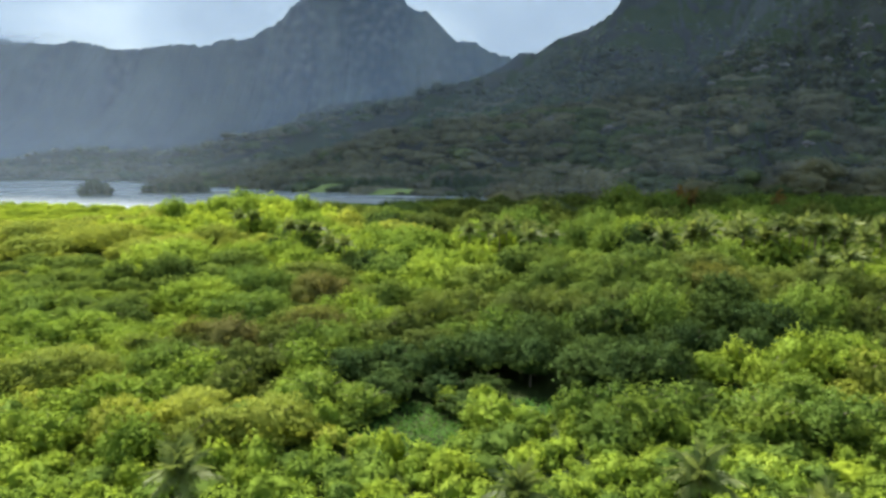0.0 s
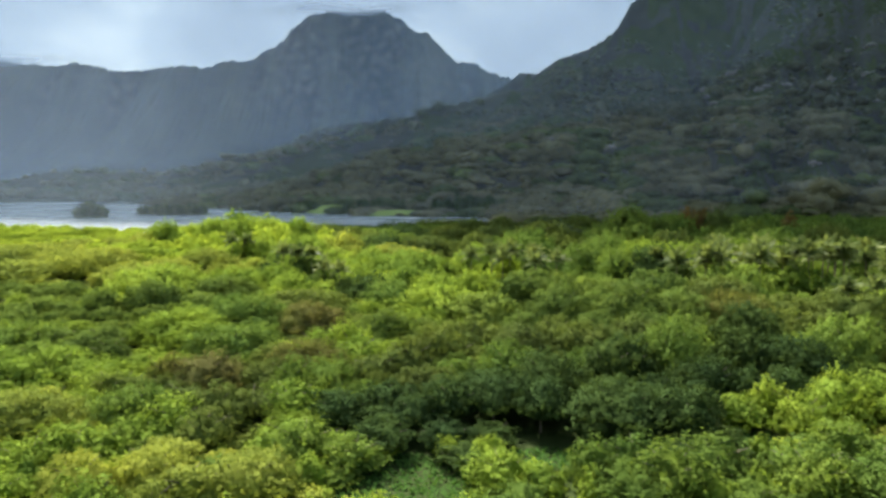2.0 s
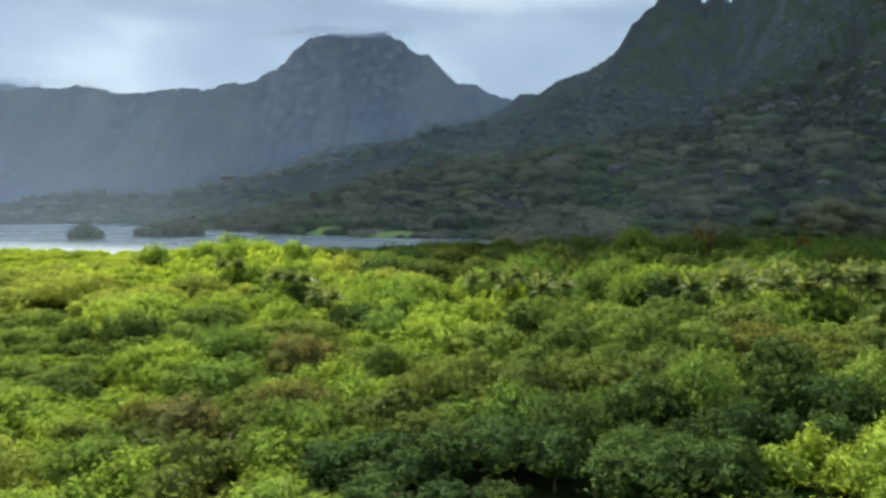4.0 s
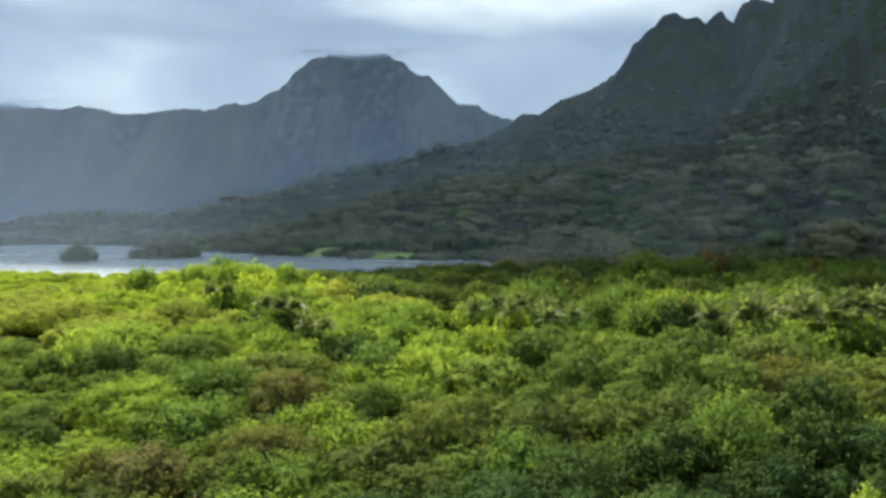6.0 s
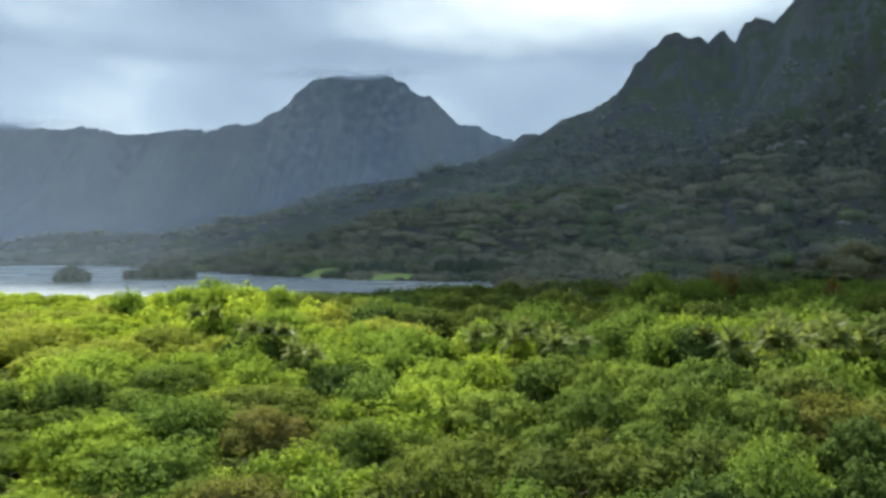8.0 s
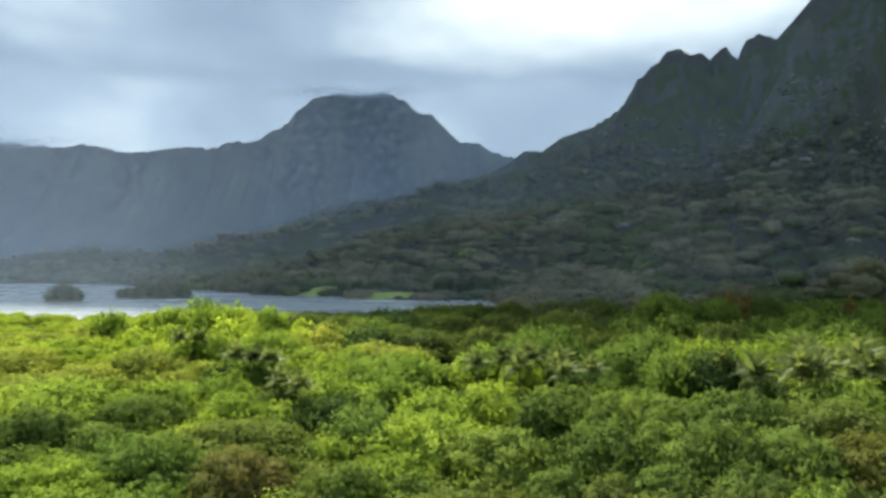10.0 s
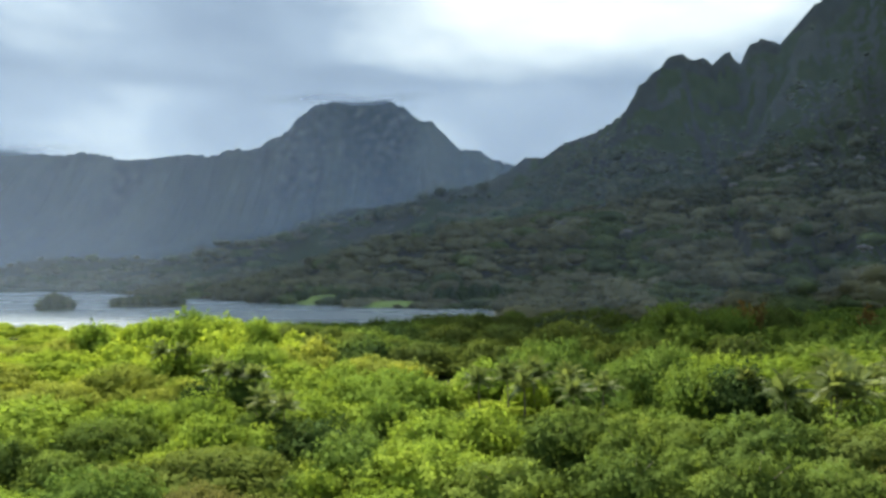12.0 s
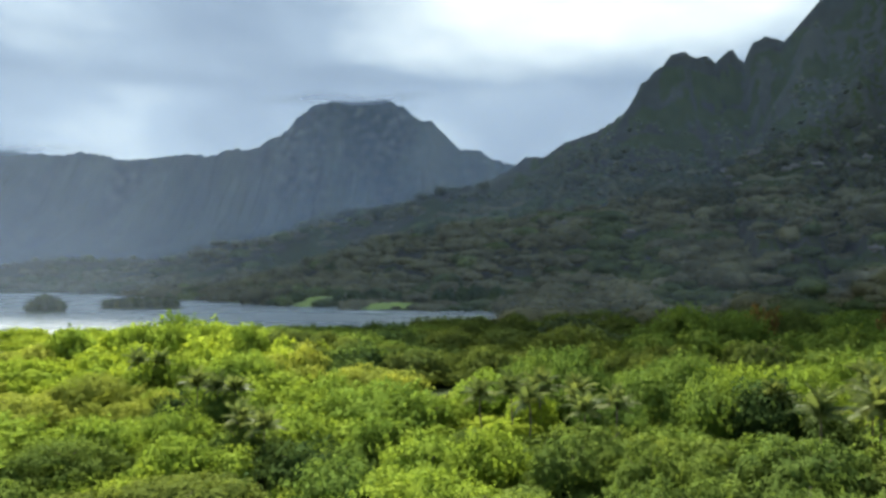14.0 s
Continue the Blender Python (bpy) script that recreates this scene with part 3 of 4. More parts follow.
def tube(path, radii, sides=6):
    """Corners and triangles of a tapering tube along a path."""
    path = np.asarray(path, float)
    a = np.linspace(0, 2 * math.pi, sides, endpoint=False)
    t = np.gradient(path, axis=0); t /= np.linalg.norm(t, axis=1, keepdims=True)
    u = np.cross(t, [0.31, 0.95, 0.05]); u /= np.linalg.norm(u, axis=1, keepdims=True)
    w = np.cross(t, u)
    v = path[:, None] + np.asarray(radii)[:, None, None] * (np.cos(a)[None, :, None] * u[:, None] + np.sin(a)[None, :, None] * w[:, None])
    return v.reshape(-1, 3), grid_tris(len(path), sides, True)


def trunk_mesh(height, radius, spread):
    """A short tapering trunk that forks into limbs."""
    vs, ts, n = [], [], 0
    fork = height * 0.4
    v, t = tube([(0, 0, -0.6), (0.05, 0, fork * 0.5), (0.1, 0.1, fork)], [radius * 1.35, radius, radius * 0.8], 7)
    vs.append(v); ts.append(t); n += len(v)
    for k in range(4):
        a = k * 1.7 + rng.uniform(-0.3, 0.3)
        e = np.array([math.cos(a) * spread, math.sin(a) * spread, height * rng.uniform(0.7, 0.85)])
        m = np.array([e[0] * 0.4, e[1] * 0.4, fork + (e[2] - fork) * 0.6])
        v, t = tube([(0.1, 0.1, fork * 0.92), m, e], [radius * 0.6, radius * 0.4, radius * 0.12], 5)
        vs.append(v); ts.append(t + n); n += len(v)
    return mesh_np("trunk", np.concatenate(vs), np.concatenate(ts), BARK, True)


def part_of(thing, name, me):
    ob = new(name, me)
    ob.parent = thing
    return ob


def tree(name, label, category, group, crown, trunk):
    """A tree at the origin: an empty at its foot, a trunk and a crown."""
    t = tagged(new(name), label, category, group)
    t.empty_display_size = 0.5
    if trunk:
        part_of(t, "trunk", trunk)
    part_of(t, "crown", crown)
    return t


# name, leaves, label, and the look of a crown: how lumpy, how ruffled, lumps for each metre of radius, leaf size, lie of the leaves, ruffle of their light
# yellow also puts sunlight into the leaf colour, dark the shade of hollows
SPECIES = {
    "yellow": ("spreading_tree", YELLOW, "bright yellow-green spreading tree with fine sunlit foliage", (0.26, 0.10, 7.0, 0.24, 0.34, 0.14)),
    "lime": ("spreading_tree", LIME, "bright green spreading tree with tufted sunlit foliage", (0.34, 0.18, 11.0, 0.23, 0.38, 0.18)),
    "pale": ("thorn_tree", PALE, "pale olive-yellow feathery tree with a thin crown", (0.24, 0.10, 9.0, 0.21, 0.4, 0.12)),
    "soft": ("feathery_tree", SOFT_LEAF, "olive-green feathery tree with a soft rounded crown", (0.22, 0.08, 9.0, 0.21, 0.36, 0.10)),
    "green": ("broadleaf_tree", GREEN, "fresh green bushy broadleaf tree in dense forest", (0.38, 0.2, 12.0, 0.23, 0.42, 0.22)),
    "dark": ("dark_tree", DARK, "dark green broadleaf tree with deep shaded gaps", (0.38, 0.18, 10.0, 0.23, 0.42, 0.22)),
    "olive": ("shade_tree", OLIVE, "olive-green tree with a broad flat crown", (0.26, 0.10, 8.0, 0.22, 0.36, 0.14)),
    "brown": ("seedpod_tree", BROWN, "olive tree with brownish seedpods in its flat crown", (0.28, 0.12, 8.0, 0.22, 0.38, 0.15)),
    "orange": ("flame_tree", ORANGE, "flame tree with orange-red blossom at a wood's edge", (0.36, 0.12, 5.0, 0.3, 0.5, 0.3)),
    "dull": ("shade_tree", DUSK, "dull grey-green tree, leaf colour toned for cloud shadow", (0.34, 0.12, 5.0, 0.3, 0.5, 0.25)),
}
DETAIL = ((1.12, 112, 2), (1.45, 60, 2), (2.2, 26, 2))      # for near, middle and far trees: leaf size, leaves for each square metre of radius, roughness of the ball
STOCK, TRUNKS = {}, [trunk_mesh(8.0, 0.2, 3.0) for _ in range(4)]


def stock(kind, radius, far):
    """Trees of one kind, size and detail to plant copies of, made when first asked for."""
    size = 4.0 if radius < 5.2 else 6.5 if radius < 8.6 else 10.0
    key = (kind, size, far)
    if key not in STOCK:
        nm, mat, label, (lumpy, fine, lumps, leaf, flat, ruffle) = SPECIES[kind]
        grow, dense, level = DETAIL[far]
        STOCK[key] = []
        for i in range(4 if size < 6 else 3):
            cm = crown_mesh("crown", mat, size, 8.0, 2.2 if kind == "dark" and far == 0 else 0.3, level, int(dense * size ** 2), leaf * grow,
                            lumpy=lumpy, fine=fine, boughs=lumps * size, flat=flat, ruffle=ruffle, inset=0.3, deep=0.14)
            t = tree(nm, label, "tree", "forest trees", cm, TRUNKS[i])
            t["size"] = size
            STOCK[key].append(t)
    return STOCK[key]


SHRUB = []
for kind, text in (("lime", "bright green leafy shrub at a clearing"), ("green", "mid-green leafy shrub at a clearing"), ("lime", "bright green leafy shrub at a clearing"),
                   ("yellow", "yellow-green leafy shrub at a clearing")):
    for i in range(2):
        cm = crown_mesh("crown", SPECIES[kind][1], 2.2, 8.0, 0.2, 2, 620, 0.22, lumpy=0.5, fine=0.2, boughs=16, ruffle=0.34)
        SHRUB.append(tree("shrub", text, "shrub", "shrubs", cm, trunk_mesh(8.0, 0.06, 1.0)))


def scatter(n, box, gap_of, keep, seed):
    """Points at least a local gap apart, in a grid of cells for speed."""
    g = np.random.default_rng(seed)
    x, y = g.uniform(box[0], box[1], n), g.uniform(box[2], box[3], n)
    k = keep(x, y)
    x, y = x[k], y[k]
    cell, taken, out = 5.0, {}, []
    for px, py, d in zip(x.tolist(), y.tolist(), gap_of(x, y).tolist()):
        ci, cj, w = int(px // cell), int(py // cell), int(d // cell) + 1
        if any((px - p[0]) ** 2 + (py - p[1]) ** 2 < d * d for i in range(ci - w, ci + w + 1) for j in range(cj - w, cj + w + 1) for p in taken.get((i, j), ())):
            continue
        taken.setdefault((ci, cj), []).append((px, py))
        out.append((px, py))
    return np.array(out)


TOPS_FRONT = [(-55, 98, 7), (-31, 91, 6), (-36, 82, 6.2), (-9, 94, 4.0), (-17, 103, 6), (44, 99, 7.5), (46, 122, 9), (22, 116, 8.5), (0, 116, 7.5), (-60, 75, 4.4),
        (0, 75, 3.6), (50, 75, 4.2), (-35, 132, 7), (-55, 134, 6), (-75, 153, 6), (-12, 134, 9.4), (1, 144, 8.5), (18, 143, 9), (40, 142, 13),
        (66, 139, 10), (36, 168, 13.2)]
TOPS_BACK = [(66, 177, 11.5), (-57, 181, 9.8), (-68, 190, 10), (-111, 195, 7.5), (4, 207, 11), (-37, 203, 10), (-22, 195, 9), (22, 205, 11), (57, 207, 14),
        (-100, 208, 10), (-60, 249, 11.5), (-85, 270, 12), (-127, 283, 12), (-21, 258, 11), (27, 250, 16.5), (-94, 325, 18.5), (-45, 285, 14.5), (-70, 302, 17), (-118, 312, 16.5), (-148, 308, 9.5), (-62, 266, 13), (-30, 277, 10), (35, 283, 14.6),
        (70, 330, 18), (107, 320, 15.5), (113, 356, 17), (150, 250, 14), (-10, 340, 11), (60, 400, 13), (-184, 378, 4.5), (-150, 348, 5.5), (-205, 330, 6.5),
        (-120, 385, 5), (-60, 400, 6.5)]


def canopy(x, y):
    """Height of the tree tops above the water, smoothed between the stands."""
    x, y = np.asarray(x, float), np.asarray(y, float)
    total, weight = np.zeros(x.shape), np.zeros(x.shape)
    for tx, ty, tz in TOPS_FRONT + TOPS_BACK:
        w = (np.hypot(x - tx, (y - ty) * 0.8) + 3) ** -3
        total, weight = total + w * tz, weight + w
    return total / weight


CLEARINGS = [(-6, 89, 8, 9), (14, 97, 12, 4), (34, 103, 8, 5)]    # x, y, half sizes
PALMS = [(-26, 64, 6.2, 3.6), (5, 62, 6.0, 3.3), (22, 65, 6.2, 3.6), (30, 60, 5.6, 2.9), (8, 218, 15.4, 3.6), (14, 222, 15.2, 3.6), (19, 216, 15, 3.4), (20, 208, 14, 3.2), (10, 213, 14.6, 3.4), (25, 214, 14, 3.2),
         (3, 222, 14, 3.2), (-56, 235, 14, 3.4), (-50, 231, 13.6, 3.2), (-37, 207, 12.6, 3.2), (-32, 204, 12.2, 3), (-45, 229, 13.6, 3.2), (86, 168, 13.5, 3.2), (80, 166, 13.2, 3.2),
         (92, 170, 13.5, 3.2), (-80, 262, 14.6, 3.2), (-74, 264, 14.4, 3.2)]
g = np.random.default_rng(12)
for i in range(36):     # the grove
    u = i / 35
    PALMS.append((54 + 76 * u + g.uniform(-3, 3), 206 + g.uniform(-11, 13) + 6 * u, 15.8 + g.uniform(-1.8, 1.8), 3.9))
# The trees that stand out: x, y, radius of the crown, kind.
FRONT_STAND = [
    (-47, 80, 3.5, "lime"), (-40, 83, 5, "pale"), (-33, 85, 5.5, "pale"), (-36, 77, 3.5, "lime"), (-28, 82, 4, "pale"), (-30, 77, 3, "pale"), (-22, 84, 6, "pale"), (21, 85, 4, "green"), (36, 85, 4, "green"), (43, 86, 4, "green"),
    (4, 88, 3.5, "lime"), (14, 89, 3, "green"), (-46, 92, 4, "lime"), (-13, 93, 4, "green"), (-19, 95, 4, "green"), (-32, 98, 4, "olive"),
    (-10, 98, 4, "dark"), (27, 100, 4, "dark"), (-58, 102, 8, "pale"), (-37, 102, 4.5, "lime"), (56, 102, 4.5, "pale"), (20, 104, 7, "dark"),
    (-6, 105, 3.5, "dark"), (50, 108, 5.5, "lime"), (-16, 106, 4, "dark"), (56, 106, 6.5, "lime"), (-45, 107, 5, "green"), (-33, 107, 5, "olive"),
    (10, 107, 5, "dark"), (-2, 107, 4.5, "dark"), (-11, 109, 3.5, "dark"), (-24, 111, 4.5, "lime"),
]
MIDDLE_STAND = [
    (4, 112, 5.5, "dark"), (12, 117, 5, "dark"), (-26, 120, 3.5, "green"), (-40, 123, 7, "brown"), (22, 123, 4.5, "dark"), (-47, 124, 3.5, "brown"),
    (51, 125, 6, "dark"), (7, 126, 4.5, "green"), (-67, 126, 7.5, "lime"), (26, 127, 4.5, "dark"), (-77, 127, 5, "lime"), (69, 128, 5, "olive"),
    (33, 129, 5, "green"), (45, 129, 5.5, "dark"), (-9, 130, 4.5, "olive"), (-26, 132, 6, "brown"), (62, 132, 8, "green"), (-5, 137, 5.5, "olive"),
    (10, 141, 6, "olive"), (21, 142, 7.5, "olive"), (50, 142, 6.5, "dark"), (-21, 143, 4.5, "lime"), (-43, 144, 7.5, "green"), (1, 147, 6.5, "olive"),
    (-50, 148, 7, "lime"), (-86, 148, 7.5, "green"), (-69, 149, 5, "soft"),
]
DOME_STAND = [
    (-16, 156, 6, "soft"), (-56, 157, 8.5, "lime"), (54, 159, 8.5, "brown"), (-31, 159, 8, "brown"), (34, 162, 7.5, "soft"), (44, 162, 9.5, "soft"),
    (-46, 164, 8.5, "green"), (81, 164, 10, "olive"), (4, 170, 11, "soft"), (21, 170, 9, "soft"), (-37, 176, 12, "olive"), (-6, 178, 9, "lime"),
    (57, 178, 12.5, "olive"), (-84, 179, 6, "soft"), (-73, 181, 8, "soft"), (-18, 183, 6, "green"), (44, 184, 11, "soft"), (23, 185, 5, "soft"),
    (13, 190, 7, "soft"), (66, 191, 8.5, "green"), (-7, 192, 6.5, "lime"), (-24, 193, 6.5, "dark"), (-43, 194, 6, "lime"), (3, 195, 6, "lime"),
    (-61, 196, 8.5, "soft"), (-109, 197, 10.5, "soft"), (-80, 202, 13, "lime"), (20, 202, 11.5, "soft"),
]
POND_STAND = [
    (-37, 206, 5.5, "soft"), (-60, 206, 5.5, "lime"), (-15, 207, 5.5, "lime"), (85, 207, 8.5, "lime"), (-31, 215, 7.5, "lime"), (-52, 215, 7, "lime"),
    (-94, 216, 10.5, "pale"), (51, 218, 7.5, "dark"), (25, 220, 6, "green"), (43, 220, 5.5, "green"), (-130, 223, 13.5, "pale"), (-8, 225, 6.5, "lime"),
    (-56, 226, 4, "dark"), (12, 226, 5.5, "yellow"), (-88, 227, 9, "pale"), (-17, 231, 11.5, "lime"), (-48, 232, 5.5, "green"), (54, 232, 8, "lime"),
    (36, 234, 7, "green"), (-121, 235, 9, "pale"), (22, 238, 8, "green"), (4, 239, 7, "lime"), (120, 240, 8, "green"), (68, 241, 9, "lime"),
    (44, 241, 8.5, "green"), (-83, 247, 8.5, "pale"), (16, 247, 8, "green"), (-17, 249, 7, "pale"), (-30, 250, 6, "lime"), (-150, 250, 10, "pale"),
    (-119, 251, 13.5, "pale"), (17, 256, 7.5, "green"), (87, 257, 7.5, "lime"), (-25, 260, 11, "pale"),
]
SHADE_STAND = [
    (-72, 264, 7, "lime"), (-55, 267, 8, "lime"), (-112, 269, 13.5, "yellow"), (170, 270, 10, "green"), (5, 274, 8.5, "olive"), (75, 279, 7.5, "olive"),
    (110, 280, 9, "green"), (-43, 283, 7, "pale"), (-14, 287, 11, "olive"), (-185, 290, 11, "pale"), (-30, 295, 7.5, "dark"), (-150, 300, 12, "pale"),
    (140, 300, 10, "olive"), (-104, 318, 10, "yellow"), (-88, 306, 9, "yellow"), (-64, 300, 8, "yellow"), (-120, 306, 9, "yellow"), (117, 317, 11, "green"), (-56, 320, 11, "olive"), (33, 322, 13.5, "olive"), (-80, 322, 10, "yellow"), (-98, 334, 9, "lime"),
    (160, 330, 10, "green"), (70, 332, 10, "green"), (90, 338, 10, "green"), (-175, 340, 10, "yellow"), (-140, 345, 10, "yellow"), (113, 346, 8, "olive"),
    (-27, 349, 11.5, "dark"), (-6, 350, 11.5, "olive"), (134, 350, 10, "green"), (15, 352, 13.5, "olive"), (-30, 375, 9, "dark"), (40, 380, 11, "dull"),
    (60, 385, 10, "olive"), (0, 385, 9, "olive"), (20, 400, 10, "olive"),
]
STANDS = FRONT_STAND + MIDDLE_STAND + DOME_STAND + POND_STAND + SHADE_STAND


def sunlit(x, y):
    return y < np.interp(x, [-200, -110, -75, -30, 0, 21, 63, 100, 200], [440, 420, 372, 271, 232, 247, 265, 269, 270])


def kinds_at(x, y, g):
    """Between the trees that stand out grow more of their kind; now and then another."""
    out = []
    sx, sy, sr = (np.array([q[i] for q in STANDS], float) for i in range(3))
    for px, py in zip(x, y):
        near = np.argsort(np.hypot(sx - px, sy - py) - sr)[:2]
        k = STANDS[near[0 if g.uniform() < 0.8 else 1]][3]
        u = g.uniform()
        out.append("olive" if k == "brown" and u < 0.75 else "green" if k == "dark" and py > 130 and u < 0.5 else "lime" if k == "green" and px < -15 and u < 0.5 else k)
    return out


def in_view(x, y, pad=14):
    return (x > -0.68 * y - pad) & (x < 0.60 * y + pad)


def open_ground(x, y):
    ok = in_view(x, y) & (pond_inside(x, y) < -6)
    for cx, cy, a, b in CLEARINGS:
        ok &= ((x - cx) / a) ** 2 + ((y - cy) / b) ** 2 > 1
    for px, py, _, r in PALMS:
        ok &= (x - px) ** 2 + (y - py) ** 2 > (r * (1.25 if py < 70 else 0.4)) ** 2
    return ok


def plant(kind, x, y, z, top, radius, far, g):
    trees = stock(kind, radius, far)
    t = trees[int(g.integers(len(trees)))]
    w = radius / t["size"]
    return copy_thing(t, pose(x, y, z - 0.05, 0, 0, g.uniform(0, 360)) @ Matrix.Diagonal((w, w, top / 8.0, 1)))


FILL = {"yellow": "yellow-green", "lime": "bright green", "pale": "pale olive-yellow", "soft": "olive-green", "green": "fresh green", "dark": "dark green",
        "olive": "olive-green", "brown": "brownish olive", "dull": "grey-green"}


def fill_forest(kind, rows, g):
    """The smaller crowns between the trees that stand out, too many to count: one mesh for each kind."""
    mat, (lumpy, fine, lumps, leaf, flat, ruffle) = SPECIES[kind][1], SPECIES[kind][3]
    temps = [[crown_arrays(5.0, 8.0, 1.0, 2, int(25 * dense), leaf * grow, lumpy, fine, lumps * 5, flat, ruffle, 0.3, 0.14) for _ in range(5)] for grow, dense in ((1.5, 46), (2.2, 22), (2.1, 22))]
    vs, ts, ns, tint, n = [], [], [], [], 0
    for px, py, pz, h, r in rows:
        v, t, nn = temps[2 if r < 3.4 else 0 if py < 250 else 1][int(g.integers(5))]
        a = g.uniform(0, 6.28)
        rot = np.array([[math.cos(a), math.sin(a), 0], [-math.sin(a), math.cos(a), 0], [0, 0, 1.0]])
        vs.append((v @ rot) * [r / 5.0, r / 5.0, h / 8.0] + [px, py, pz]); ts.append(t + n); ns.append(nn @ rot); n += len(v)
        tint.append(np.full(len(v), g.uniform(0, 0.26)))
    me = mesh_np("forest_growth", np.concatenate(vs), np.concatenate(ts), mat, True, np.concatenate(ns))
    me.attributes.new("tint", "FLOAT", "POINT").data.foreach_set("value", np.concatenate(tint).astype(np.float32))
    tagged(new("forest_growth", me), f"dense {FILL[kind]} growth between the larger trees", "woods", kind="stuff")


def plant_forest():
    g = np.random.default_rng(3)

    def detail(py):
        return 0 if py < 165 else 1 if py < 270 else 2

    sx, sy, sr = (np.array([q[i] for q in STANDS], float) for i in range(3))
    sz, st = land(sx, sy), canopy(sx, sy)
    for (px, py, r, kind), pz, pt in zip(STANDS, sz, st):
        plant(kind, px, py, pz, max(1.1 * pt * g.uniform(0.94, 1.1) - pz, 2.6), 1.08 * r, detail(py), g)

    def gaps(x, y):
        return np.interp(y, [84, 110, 170, 260, 430], [4.4, 5.0, 6.4, 7.6, 8.6]) * (0.8 + 0.5 * smooth(0.3, 0.7, fbm(x / 30, y / 30, 77, 2)))

    pts = scatter(50000, (-320, 290, 84, 470), gaps, open_ground, 5)
    x, y = pts.T
    free = np.ones(len(x), bool)
    for px, py, r, kind in STANDS:
        free &= np.hypot(x - px, y - py) > 0.62 * r
    x, y = x[free], y[free]
    hump = smooth(230, 280, y) * smooth(0, -30, x)
    z, top, room = land(x, y), canopy(x, y) * (g.uniform(0.55, 0.93, len(x)) * (1 - hump) + g.uniform(0.82, 1.02, len(x)) * hump), gaps(x, y)
    rest = {}
    for px, py, pz, pt, wide, kind in zip(x, y, z, top, room, kinds_at(x, y, g)):
        r, h = wide * g.uniform(0.62, 0.95), max(pt - pz, 2.4)
        if py < 160:
            plant(kind, px, py, pz, h, r, 0, g)
        else:
            rest.setdefault(kind, []).append((px, py, pz, h, r))
    # low growth that closes the ground between them
    pts = scatter(30000, (-120, 110, 82, 190), lambda x, y: 3.4 + 0 * x, lambda x, y: open_ground(x, y) & ~((y < 118) & (x > -8) & (x < 40)), 6)
    x, y = pts.T
    for px, py, pz, pt, kind in zip(x, y, land(x, y), canopy(x, y) * g.uniform(0.35, 0.68, len(x)), kinds_at(x, y, g)):
        rest.setdefault(kind, []).append((px, py, pz, max(pt - pz, 1.8), g.uniform(2.0, 3.3)))
    for kind, rows in rest.items():
        fill_forest(kind, rows, g)
    # low growth in the foreground
    pts = scatter(9000, (-75, 70, 42, 98), lambda x, y: 3.6 + 0 * x, open_ground, 8)
    x, y = pts.T
    z, top = land(x, y), np.interp(y, [42, 98], [3.2, 4.2]) * g.uniform(0.6, 1.25, len(x))
    for px, py, pz, pt in zip(x, y, z, top):
        if py > 80 and g.uniform() < 0.5:
            continue
        w = g.uniform(0.7, 1.25)
        copy_thing(SHRUB[int(g.integers(len(SHRUB)))], pose(px, py, pz - 0.05, 0, 0, g.uniform(0, 360)) @ Matrix.Diagonal((w, w, max(pt - pz, 1.5) / 8.0, 1)))
    # the forest under and beside the flight's start
    pts = scatter(9000, (-62, 62, -46, 44), lambda x, y: 6.0 + 0 * x, lambda x, y: pond_inside(x, y) < -6, 18)
    x, y = pts.T
    for px, py, pz, kind in zip(x, y, land(x, y), kinds_at(x, y, g)):
        plant(kind, px, py, pz, g.uniform(4.0, 7.0), g.uniform(3.6, 5.1), 2, g)
    # flame trees at the edge of the shaded wood
    for px, py, top in ((102, 354, 20.2), (109, 355, 19.2), (150, 358, 18.4)):
        pz = float(land(np.array([px]), np.array([py]))[0])
        plant("orange", px, py, pz, top - pz, 4.5, 2, g)


def frond_mesh():
    """One palm frond: an arching rib with drooping leaflets on both sides."""
    vs, ts, n = [], [], 0
    k = np.linspace(0, 1, 9)
    rib = np.stack([k * 0.92, 0 * k, 0.42 * k - 0.58 * k ** 2.2], 1)
    v, t = tube(rib, 0.018 * (1 - 0.8 * k), 3)
    vs.append(v); ts.append(t); n += len(v)
    for s in (-1, 1):
        for i in np.linspace(0.12, 0.98, 15):
            c = np.array([np.interp(i, k, rib[:, j]) for j in range(3)])
            ll = 0.24 * math.sin(math.pi * min(i * 0.8 + 0.16, 1.0)) + 0.05
            tip = c + np.array([0.16, s * ll, -0.14 * rng.uniform(0.5, 1.5)])
            w = np.array([0.042, 0, 0])
            vs.append(np.array([c - w, c + w, tip + w * 0.3, tip - w * 0.3])); ts.append(np.array([[0, 1, 2], [0, 2, 3]]) + n); n += 4
    return mesh_np("frond", np.concatenate(vs), np.concatenate(ts), PALM)


